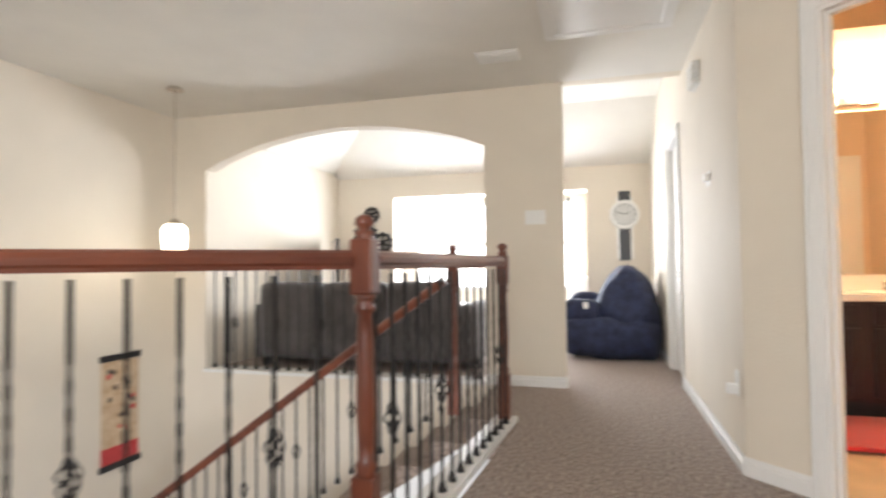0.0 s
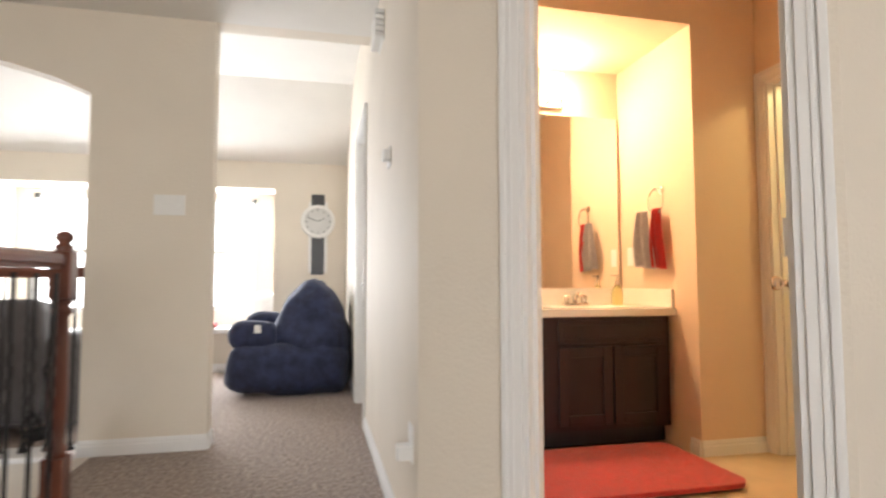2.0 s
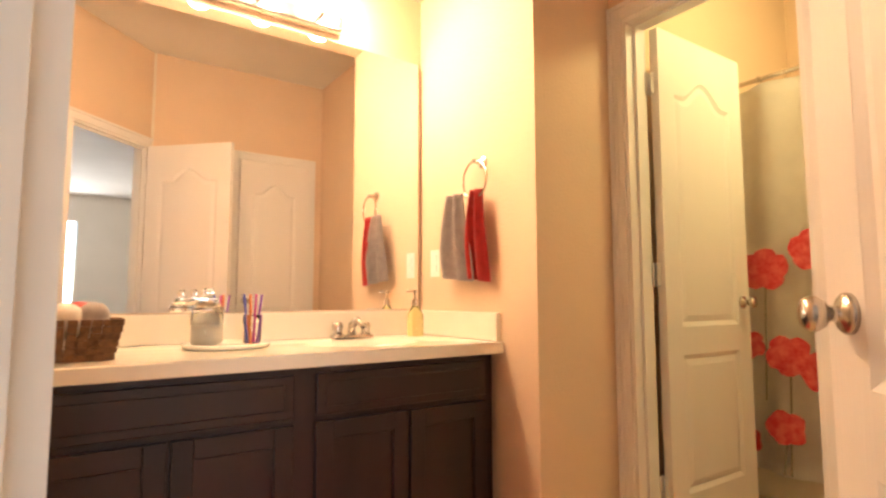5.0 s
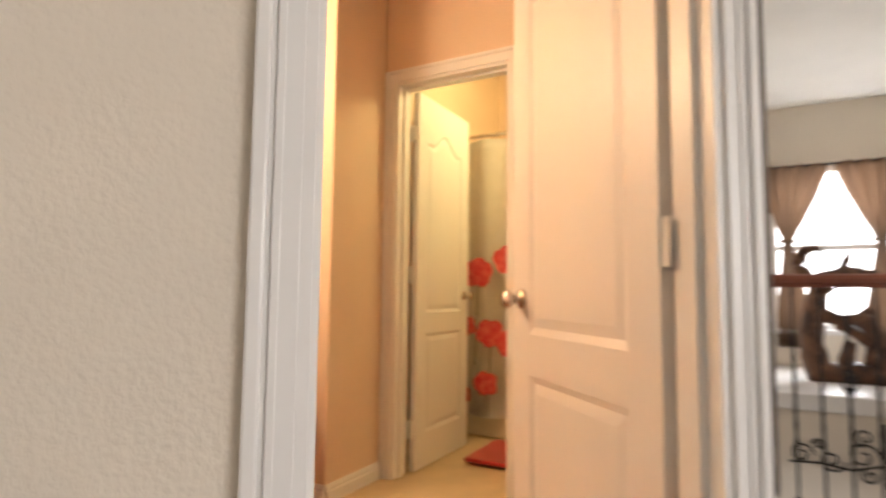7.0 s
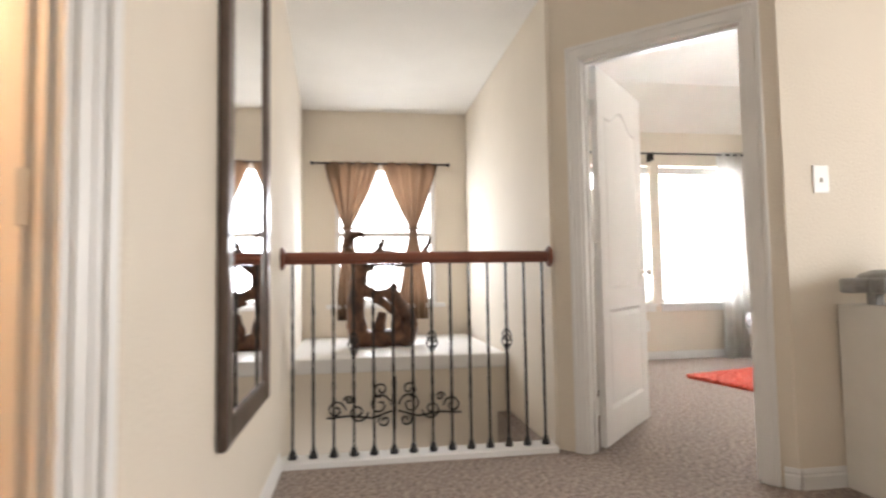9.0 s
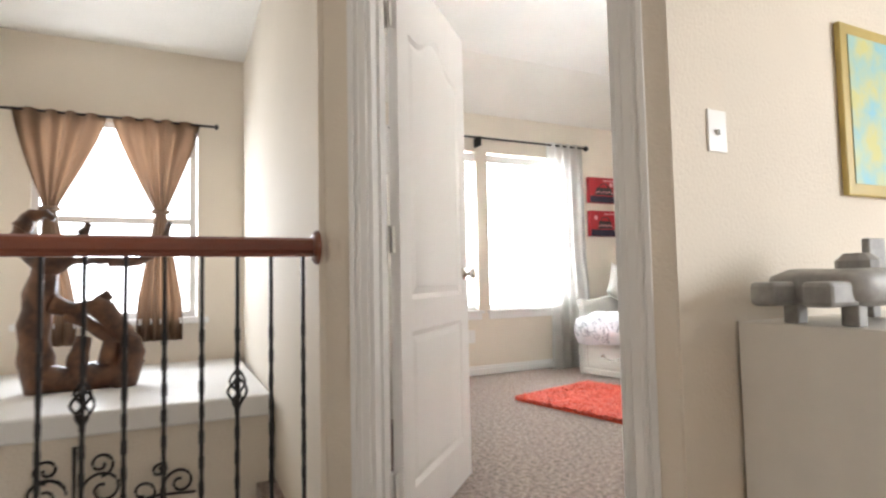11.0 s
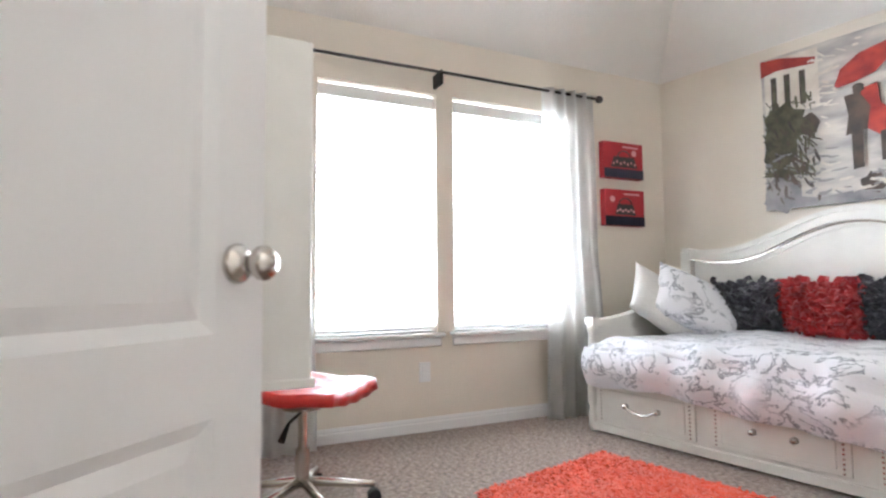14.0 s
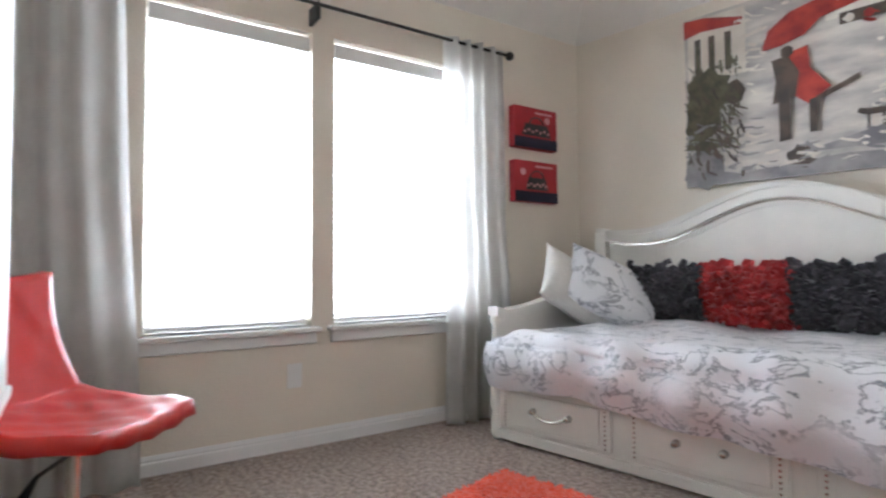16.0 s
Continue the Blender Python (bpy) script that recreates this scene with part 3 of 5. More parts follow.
N1, N2, N3 = (0.12, 1.33), (0.255, 3.16), (-0.10, 3.28)
newel("newel_post", (*N1, 0.03))
newel("newel_post", (*N2, 0.0))
newel("newel_post", (*N3, 0.0))
handrail("handrail", (N1[0] + 0.005, N1[1] + 0.05, 0.975), (N2[0] - 0.005, N2[1] - 0.05, 0.975), "cherry wood handrail above the open stairwell")
handrail("handrail", (N1[0] - 0.035, N1[1] - 0.03, 0.975), (N1[0] - 3.15, N1[1] - 2.9, 0.975), "cherry wood handrail along the landing edge")
handrail("handrail", (N3[0] - 0.04, N3[1], 0.86), (N3[0] - 2.74, N3[1], -1.10), "sloping cherry wood stair handrail")
handrail("handrail", (AL + 0.01, 4.29, 0.955), (PL - 0.01, 4.29, 0.955), "cherry wood handrail under the arch")
structure("landing_kerb", prism([(0.19, 3.22), (0.33, 3.22), (0.18, 1.29), (-3.02, -1.69), (-3.11, -1.60), (0.04, 1.35)], 0.03), TRIM, "white painted kerb round the stairwell")
n = 15
baluster_row([(N1[0] + 0.165 * (i + 0.6) / n, N1[1] + 1.76 * (i + 0.6) / n) for i in range(n)], [0.028] * n, [0.93], 4, 1)
n = 34
baluster_row([(N1[0] - 0.03 - 3.12 * (i + 0.9) / n, N1[1] - 0.03 - 2.87 * (i + 0.9) / n) for i in range(n)], [0.028] * n, [0.93], 4, 1)
n = 24
baluster_row([(AL + (PL - AL) * (i + 0.5) / n, 4.29) for i in range(n)], [0.024] * n, [0.935], 4, 2)
n = 24
baluster_row([(N3[0] - 0.09 - 2.6 * i / n, N3[1]) for i in range(n)], [0.82 - 1.888 * i / n - 0.80 for i in range(n)], [0.82], 4, 2)

# the stairs
built = so_far()
stairs = thing("staircase", "carpeted staircase going down beside the arch wall", "staircase", kind="structure")
for i in range(14):
    z = -0.185 * (i + 1)
    part("step", box((0.40 - 0.255 * (i + 1), 3.28, z - 0.19), (0.42 - 0.255 * i, 4.225, z), 0.012), CARPET, stairs)
part("stringer", prism([(0.62, -0.02), (0.62, -0.36), (-2.74, -2.76), (-2.74, -2.35)], 0.04, Matrix(((1, 0, 0, 0), (0, 0, 1, 3.275), (0, 1, 0, 0), (0, 0, 0, 1)))), TRIM, stairs, "white painted stringer")
settle(built, (-0.40, 0, 0))
structure("floor_stair_top", box((0.0, 3.20, -0.25), (0.338, 4.23, -0.001)), CARPET, "carpeted top of the stairs")
structure("floor_lower", box((-3.3, -3.3, -2.95), (6.6, 4.3, -2.8)), CARPET, "carpet floor of the storey below")

pend = thing("pendant_lamp", "lit frosted glass pendant hanging from a thin rod", "pendant lamp", at=(-2.45, 3.42, 0.05))
part("canopy", lathe([(0.065, 2.372), (0.06, 2.385), (0.05, 2.399)], 18), CHROME, pend)
part("rod", lathe([(0.005, 1.32), (0.005, 2.38)], 8), CHROME, pend)
part("cap", lathe([(0.06, 1.28), (0.05, 1.30), (0.02, 1.33)], 16), CHROME, pend)
part("shade", lathe([(0.072, 1.06), (0.085, 1.09), (0.092, 1.18), (0.088, 1.25), (0.062, 1.285)], 20), PENDANT, pend, "glowing frosted glass shade", True)

SCROLLC = material("cream_printed_paper", (0.66, 0.52, 0.36), 0.8, scale=14, color2=(0.52, 0.36, 0.22))
sc = thing("wall_scroll", "cream hanging scroll with a red lower band", "wall scroll", at=(-3.145, 3.58, 0))
part("paper", box((0.0, -0.19, -0.52), (0.006, 0.19, 0.20)), SCROLLC, sc)
part("red_band", box((0.0, -0.19, -0.66), (0.008, 0.19, -0.52)), REDCLOTH, sc)
for z in (0.20, -0.71):
    part("roller_bar", box((-0.002, -0.21, z), (0.018, 0.21, z + 0.055), 0.006), BLACK, sc)
for i in range(16):
    y, z = random.uniform(-0.14, 0.14), random.uniform(-0.42, 0.12)
    part("brush_mark", lathe([(random.uniform(0.01, 0.028), 0.0), (0.006, 0.002)], 7, Matrix.Translation((0.006, y, z)) @ Matrix.Rotation(radians(90), 4, "Y")), random.choice((REDCLOTH, DARKFRAME)), sc)


def soft_block(lo, hi, r, lumps=0.0, n=6, seed=0):
    """A rounded block of cushion-like shape with slight lumps."""
    bm = bmesh.new()
    bmesh.ops.create_cube(bm, size=2)
    bmesh.ops.subdivide_edges(bm, edges=bm.edges[:], cuts=n, use_grid_fill=True)
    c = [(a + b) / 2 for a, b in zip(lo, hi)]
    h = [(b - a) / 2 for a, b in zip(lo, hi)]
    for v in bm.verts:
        p = Vector([v.co[k] * h[k] for k in range(3)])
        q = Vector([max(-(h[k] - r), min(h[k] - r, p[k])) for k in range(3)])
        d = p - q
        if d.length > 1e-6:
            p = q + d.normalized() * min(r, d.length * 1.0 if d.length < r else r)
        if lumps:
            p += lumps * Vector(noise.noise_vector((p + Vector((seed * 3.7, 0, 0))) * 5.0))
        v.co = p + Vector(c)
    return bm


built = so_far()
sofa = thing("sofa", "charcoal fabric sofa with its back to the arch", "sofa", at=(-0.10, 0, 0))
sofa.scale = (0.84, 1, 1)
part("base", soft_block((-2.40, 4.60, 0.06), (0.02, 5.45, 0.42), 0.06, 0.006), SOFA, sofa, smooth=True)
for i in range(3):
    part("back_panel", soft_block((-2.40 + 0.807 * i, 4.56, 0.10), (-2.40 + 0.807 * (i + 1) - 0.005, 4.80, 0.83), 0.07, 0.012, 7, i), SOFA, sofa, smooth=True)
for x in (-2.52, 0.02):
    part("armrest", soft_block((x - 0.02, 4.62, 0.05), (x + 0.2, 5.5, 0.62), 0.08, 0.01), SOFA, sofa, smooth=True)
for i in range(3):
    part("seat_cushion", soft_block((-2.33 + 0.78 * i, 4.80, 0.40), (-2.33 + 0.78 * (i + 1) - 0.01, 5.5, 0.54), 0.05, 0.006), SOFA, sofa, smooth=True)
for x in (-2.35, 0.0):
    for y in (4.65, 5.4):
        part("foot", box((x - 0.03, y - 0.03, 0), (x + 0.03, y + 0.03, 0.07), 0.004), BLACK, sofa)

settle(built, (-0.33, 0, 0))
tv = thing("television", "flat black television on a stand beside the wall", "television", at=(-2.42, 6.2, 0), rz=-60)
part("screen", box((-0.5, -0.02, 0.72), (0.5, 0.02, 1.32), 0.006), BLACK, tv)
part("picture_surface", box((-0.48, -0.023, 0.75), (0.48, -0.0205, 1.30)), material("screen_glass", (0.10, 0.12, 0.14), 0.08, var=0.1), tv)
part("stand", box((-0.55, -0.2, 0.0), (0.55, 0.2, 0.66), 0.01), ESPRESSO, tv)
part("neck", box((-0.1, -0.08, 0.66), (0.1, 0.08, 0.73), 0.008), BLACK, tv)

built = so_far()
bag = thing("bean_bag_chair", "navy denim bean bag chair against the hall wall", "bean bag")
bm = soft_block((0.72, 5.62, 0.0), (1.72, 6.75, 0.42), 0.2, 0.05, 12, 2)
part("seat_body", bm, NAVY, bag, smooth=True)
bm = soft_block((1.05, 5.70, 0.10), (1.74, 6.80, 0.90), 0.24, 0.055, 12, 5)
for v in bm.verts:
    if v.co.z > 0.45:
        k = (v.co.z - 0.45) / 0.45
        v.co.x += (1.42 - v.co.x) * 0.55 * k
        v.co.y += (6.3 - v.co.y) * 0.35 * k
part("backrest", bm, NAVY, bag, smooth=True)
part("arm_roll", soft_block((0.74, 5.68, 0.34), (1.12, 6.0, 0.58), 0.11, 0.02, 6, 8), NAVY, bag, smooth=True)
part("arm_roll", soft_block((0.78, 6.35, 0.34), (1.15, 6.7, 0.62), 0.11, 0.02, 6, 9), NAVY, bag, smooth=True)
part("tag", box((0.95, 5.66, 0.50), (1.0, 5.672, 0.56)), WHITECLOTH, bag, "small white sewn tag")

settle(built, (-0.27, -0.10, 0))
bag.scale = (1.0, 1.0, 1.05)
clock = thing("wall_clock", "tall black and white wall clock with a round dial", "clock", at=(1.17, FAR, 1.60), rz=0)

part("black_strip", box((-0.07, -0.03, -0.58), (0.07, -0.001, 0.30), 0.004), BLACK, clock)
for x in (-0.10, 0.07):
    part("white_strip", box((x, -0.035, -0.56), (x + 0.032, -0.002, -0.1), 0.004), WHITEPL, clock)
    part("white_strip", box((x, -0.035, 0.14), (x + 0.032, -0.002, 0.22), 0.004), WHITEPL, clock)
rot = Matrix.Rotation(radians(90), 4, "X")
part("bezel", lathe([(0.185, 0.0), (0.185, 0.05), (0.175, 0.06), (0.15, 0.06), (0.148, 0.045)], 32, rot), WHITEPL, clock, smooth=False)
part("dial", lathe([(0.146, 0.046), (0.146, 0.048)], 32, rot), material("pale_grey_dial", (0.6, 0.6, 0.58), 0.4), clock)
for a, l in ((60, 0.08), (-70, 0.12)):
    part("hand", box((-0.004, -0.052, 0), (0.004, -0.049, l), 0, Matrix.Rotation(radians(a), 4, "Y")), BLACK, clock)
for i in range(12):
    part("hour_mark", box((-0.004, -0.051, 0.115), (0.004, -0.049, 0.138), 0, Matrix.Rotation(radians(30 * i), 4, "Y")), BLACK, clock)

gears = thing("gear_wall_art", "grey metal gear wheels as wall art", "wall art", at=(-2.38, FAR - 0.01, 1.44))
for gx, gz, r in ((0.0, 0.0, 0.17), (0.1, 0.27, 0.11), (0.27, -0.13, 0.14)):
    bm = tube([(gx + r * 0.85 * math.cos(a * math.pi / 12), -0.02, gz + r * 0.85 * math.sin(a * math.pi / 12)) for a in range(24)], 0.022, 6, True)
    for k in range(10):
        a = k * math.pi / 5
        add_box(bm, (-0.02, -0.035, r * 0.85), (0.02, -0.005, r * 1.08), 0, Matrix.Translation((gx, 0, gz)) @ Matrix.Rotation(a, 4, "Y"))
    for k in range(3):
        add_box(bm, (-0.012, -0.03, -r * 0.85), (0.012, -0.01, r * 0.85), 0, Matrix.Translation((gx, 0, gz)) @ Matrix.Rotation(k * math.pi / 3, 4, "Y"))
    part("gear", bm, IRON, gears)

built = so_far()
pil = soft_block((0.42, 8.02, 0.455), (0.70, 8.20, 0.83), 0.08, 0.01)
solid("cushion", pil, SHEER, "cream square cushion on the window seat", "cushion", smooth=True)
solid("folded_blanket", soft_block((-0.25, 7.92, 0.455), (0.1, 8.2, 0.51), 0.02, 0.006), REDCLOTH, "red folded blanket on the window seat", "blanket", smooth=True)
settle(built, (0.03, -0.88, 0))
win = tagged(new("window_living"), "white framed window of the bay", "window", kind="structure")
for x0, x1 in ((-1.79, -0.68), (-0.62, 0.48)):
    for lo, hi in (((x0, 7.57, 0.62), (x0 + 0.05, 7.63, 1.9)), ((x1 - 0.05, 7.57, 0.62), (x1, 7.63, 1.9)), ((x0, 7.57, 0.62), (x1, 7.63, 0.67)), ((x0, 7.57, 1.85), (x1, 7.63, 1.9)), ((x0, 7.58, 1.26), (x1, 7.62, 1.30))):
        part("window_frame", box(lo, hi), TRIM, win)
part("mullion", box((-0.68, 7.55, 0.62), (-0.62, 7.65, 1.9)), TRIM, win)


def plate(name, label, category, m, w, h, parts):
    ob = tagged(new(name), label, category)
    ob.matrix_world = m
    part("plate", box((-w / 2, 0, -h / 2), (w / 2, 0.006, h / 2), 0.002), WHITEPL, ob)
    for nm, lo, hi in parts:
        part(nm, box(lo, hi, 0.001), WHITEPL, ob)
    return ob


SW = [("toggle", (-0.005, 0.004, -0.012), (0.005, 0.016, 0.004))]
OUTL = [("socket", (-0.017, 0.005, 0.006), (0.017, 0.009, 0.036)), ("socket", (-0.017, 0.005, -0.036), (0.017, 0.009, -0.006))]
plate("light_switch", "white double light switch plate on the pier", "light switch", pose(0.35, 4.23, 1.365, rz=180), 0.165, 0.115, [("toggle", (-0.05, 0.004, -0.012), (-0.04, 0.016, 0.004)), ("toggle", (0.04, 0.004, -0.012), (0.05, 0.016, 0.004))])
plate("light_switch", "white light switch plate beside the bedroom door", "light switch", pose(3.365, -0.545, 1.295, rz=90), 0.075, 0.12, SW)
plate("wall_outlet", "white power outlet with a plug low on the wall", "outlet", pose(1.475, 2.69, 0.40, rz=90), 0.075, 0.12, OUTL + [("plug", (-0.025, 0.006, -0.05), (0.025, 0.05, -0.005))])
plate("wall_outlet", "white power outlet below the window", "outlet", pose(6.90, -1.655, 0.36, rz=90), 0.075, 0.12, OUTL)
plate("thermostat", "small round-edged white thermostat on the hall wall", "thermostat", pose(1.475, 3.29, 1.48, rz=90), 0.10, 0.085, [("display", (-0.03, 0.005, -0.015), (0.03, 0.03, 0.03))])
plate("doorbell_chime", "white louvred chime box high on the wall", "chime box", pose(1.475, 3.62, 2.20, rz=90), 0.22, 0.15, [("louvre", (-0.1, 0.005, -0.06 + 0.03 * i), (0.1, 0.045, -0.042 + 0.03 * i)) for i in range(5)])

built = so_far()
hatch = tagged(new("attic_hatch"), "white panelled attic hatch in the ceiling", "attic hatch", kind="structure")
for x0, x1, y0, y1 in ((0.9, 1.66, 2.72, 2.79), (0.9, 1.66, 3.36, 3.43), (0.9, 0.97, 2.79, 3.36), (1.59, 1.66, 2.79, 3.36)):
    part("trim", box((x0, y0, 2.375), (x1, y1, 2.399), 0.005), TRIM, hatch)
part("panel", box((0.97, 2.79, 2.385), (1.59, 3.36, 2.398)), TRIM, hatch)
vent = tagged(new("ceiling_vent"), "white slatted ceiling air vent", "air vent", kind="structure")
part("frame", box((0.40, 3.54, 2.388), (0.70, 3.74, 2.399), 0.003), TRIM, vent)
for i in range(7):
    part("slat", box((0.42, 3.562 + 0.024 * i, 2.378), (0.68, 3.572 + 0.024 * i, 2.390)), TRIM, vent)

settle(built, (-0.37, -0.12, 0.05))

# the railing before the stairwell window, and what stands behind it
handrail("handrail", (4.10, 0.42, 0.975), (4.10, 1.795, 0.975), "cherry wood handrail before the stairwell window")
for y, s in ((0.4155, 1), (1.799, -1)):
    solid("rail_rosette", lathe([(0.055, 0), (0.055, 0.008), (0.045, 0.016), (0.035, 0.02)], 24, Matrix.Translation((4.10, y, 1.005)) @ Matrix.Rotation(radians(-90 * s), 4, "X")), CHERRY, "round cherry wood rosette at the rail's end", "rosette", "rail rosettes", smooth=False)
baluster_row([(4.10, 1.745 - 0.0985 * i) for i in range(14)], [0.028] * 14, [0.95], 4, 3, 0.55)

orn = tagged(new("iron_scroll_ornament"), "black wrought iron scroll ornament on the wall", "wall ornament")
orn.matrix_world = pose(4.975, 1.19, 0.06, 0, 0, 90)


def spiral(cx, cz, r, turns, start, hand, n=22):
    out = []
    for i in range(n):
        u = i / (n - 1)
        a = start + hand * turns * 2 * math.pi * u
        out.append((cx + r * (1 - 0.78 * u) * math.cos(a), 0.01, cz + r * (1 - 0.78 * u) * math.sin(a)))
    return out


for s in (1, -1):
    for cx, cz, r, st, hd in ((0.10, 0.02, 0.075, math.pi, -1), (0.24, -0.02, 0.065, math.pi, 1), (0.38, 0.0, 0.06, math.pi, -1), (0.09, 0.12, 0.05, -1.5, 1), (0.07, -0.08, 0.045, 1.5, -1), (0.30, 0.06, 0.03, 0, 1)):
        pts = spiral(cx, cz, r, 1.3, st, hd)
        part("scroll", tube([(s * x, y, z) for x, y, z in pts], 0.006, 6), IRON, orn)
    part("stem", tube([(s * 0.02, 0.01, -0.02), (s * 0.15, 0.01, -0.06), (s * 0.3, 0.01, -0.04), (s * 0.44, 0.01, -0.05)], 0.006, 6), IRON, orn)
part("centre_stem", tube([(0, 0.01, -0.14), (0, 0.01, 0.2)], [0.003, 0.009], 6), IRON, orn)


def drape(name, top, tie, bottom, z, x, mat, parent):
    """A gathered curtain panel: y ranges at top, tie and bottom; z of the three."""
    bm = bmesh.new()
    rows, cols = 28, 60
    grid = []
    for i in range(rows + 1):
        zz = z[0] + (z[2] - z[0]) * i / rows
        if zz > z[1]:
            u = (z[0] - zz) / (z[0] - z[1])
            a, b = [top[k] + (tie[k] - top[k]) * (u ** 1.25) for k in (0, 1)]
        else:
            u = (z[1] - zz) / (z[1] - z[2]) if z[1] > z[2] else 0
            a, b = [tie[k] + (bottom[k] - tie[k]) * min(1, u * 1.4) for k in (0, 1)]
        line = []
        for j in range(cols + 1):
            v = j / cols
            amp = 0.022 + 0.014 * noise.noise((v * 4, i * 0.1, x))
            line.append(bm.verts.new((x + amp * math.sin(v * 2 * math.pi * 4.5 + 1.6 * noise.noise((v * 2, x, 4)) + 0.3 * math.sin(i * 0.2)) + 0.01 * noise.noise((v * 6, i * 0.25, 1)), a + (b - a) * v, zz)))
        grid.append(line)
    for i in range(rows):
        for j in range(cols):
            bm.faces.new((grid[i][j], grid[i][j + 1], grid[i + 1][j + 1], grid[i + 1][j]))
    bmesh.ops.solidify(bm, geom=bm.faces[:], thickness=0.002)
    return part(name, bm, mat, parent, smooth=True)


built = so_far()
cur = tagged(new("tied_curtains"), "pair of taupe curtains tied at the waist on a thin rod", "curtain")
part("rod", tube([(6.16, 1.93, 1.99), (6.16, 0.70, 1.99)], 0.008, 8), IRON, cur)
for y in (1.93, 0.70):
    part("finial", lathe([(0.004, -0.02), (0.018, 0), (0.004, 0.02)], 10, Matrix.Translation((6.16, y, 1.99))), IRON, cur)
drape("panel", (1.82, 1.33), (1.65, 1.59), (1.71, 1.48), (2.0, 1.40, 0.58), 6.15, TAUPE, cur)
drape("panel", (1.31, 0.80), (1.06, 1.0), (1.16, 0.90), (2.0, 1.40, 0.58), 6.15, TAUPE, cur)
for y in (1.62, 1.03):
    part("tie_band", tube([(6.15 + 0.035 * math.cos(a), y + 0.045 * math.sin(a), 1.40) for a in [k * math.pi / 6 for k in range(12)]], 0.014, 6, True), TAUPE, cur)
wst = tagged(new("window_stair"), "white framed stairwell window", "window", kind="structure")
for lo, hi in (((6.24, 1.69, 0.72), (6.32, 1.73, 1.98)), ((6.24, 0.82, 0.72), (6.32, 0.86, 1.98)), ((6.24, 0.86, 0.72), (6.32, 1.69, 0.76)), ((6.24, 0.86, 1.94), (6.32, 1.69, 1.98)), ((6.25, 0.86, 1.33), (6.30, 1.69, 1.37))):
    part("window_frame", box(lo, hi), TRIM, wst)
part("window_sill", box((6.17, 0.74, 0.68), (6.30, 1.81, 0.72), 0.006), TRIM, wst)

settle(built, (0.13, -0.105, -0.035))
scu = tagged(new("driftwood_sculpture"), "dark gnarled carved driftwood sculpture on the shelf", "sculpture")
scu.matrix_world = pose(5.55, 1.24, 0.395)
bm = bmesh.new()
rng = random.Random(5)


def limb(a, b, r0, r1, bend):
    a, b = Vector(a), Vector(b)
    pts, rs = [], []
    for i in range(9):
        u = i / 8
        p = a.lerp(b, u) + Vector(bend) * math.sin(math.pi * u) + 0.02 * Vector(noise.noise_vector(a * 3 + Vector((u * 4, 0, 0))))
        pts.append(p)
        rs.append((r0 + (r1 - r0) * u) * (1 + 0.25 * noise.noise((u * 6, a.x * 9, b.z * 7))))
    add_tube(bm, pts, rs, 9)


limb((0.0, 0.16, 0.0), (0.0, 0.15, 0.62), 0.075, 0.06, (0.02, 0.05, 0))
limb((0.0, -0.16, 0.0), (0.0, -0.03, 0.42), 0.07, 0.05, (0, -0.1, 0))
limb((0.0, -0.18, 0.05), (0.0, 0.18, 0.05), 0.075, 0.07, (0.02, 0, 0))
limb((0.0, 0.0, 0.0), (0.02, 0.0, 0.25), 0.06, 0.035, (0, 0.03, 0))
limb((0.0, 0.14, 0.42), (0.0, -0.12, 0.46), 0.05, 0.025, (0, 0, -0.05))
limb((0.0, 0.2, 0.60), (0.0, -0.16, 0.66), 0.07, 0.05, (0, 0, 0.04))
limb((0.0, 0.16, 0.62), (0.02, 0.26, 0.80), 0.06, 0.03, (0, 0.05, 0))
limb((0.0, 0.26, 0.78), (0.02, 0.14, 0.83), 0.045, 0.012, (0, 0, 0.05))
limb((0.0, -0.1, 0.64), (0.02, -0.38, 0.84), 0.05, 0.012, (0, -0.04, -0.08))
limb((0.0, -0.02, 0.62), (0.0, -0.02, 0.82), 0.04, 0.02, (0, 0.04, 0))
limb((0.0, -0.10, 0.12), (0.0, 0.08, 0.36), 0.04, 0.03, (0, -0.08, 0.03))
limb((0.0, -0.16, 0.2), (0.0, -0.24, 0.10), 0.035, 0.014, (0, -0.03, 0))
part("carved_wood", bm, DRIFT, scu, smooth=True)

mir = tagged(new("wall_mirror"), "tall wall mirror in a wide dark bronze frame", "mirror")
X0, X1, Z0, Z1 = 2.82, 3.55, 0.44, 2.20
for lo, hi in (((X0, 1.768, Z0), (X0 + 0.085, 1.799, Z1)), ((X1 - 0.085, 1.768, Z0), (X1, 1.799, Z1)), ((X0 + 0.085, 1.770, Z0), (X1 - 0.085, 1.799, Z0 + 0.085)), ((X0 + 0.085, 1.770, Z1 - 0.085), (X1 - 0.085, 1.799, Z1))):
    part("frame", box(lo, hi, 0.012), DARKFRAME, mir)
part("mirror_glass", box((X0 + 0.08, 1.78, Z0 + 0.08), (X1 - 0.08, 1.795, Z1 - 0.08)), MIRROR, mir)

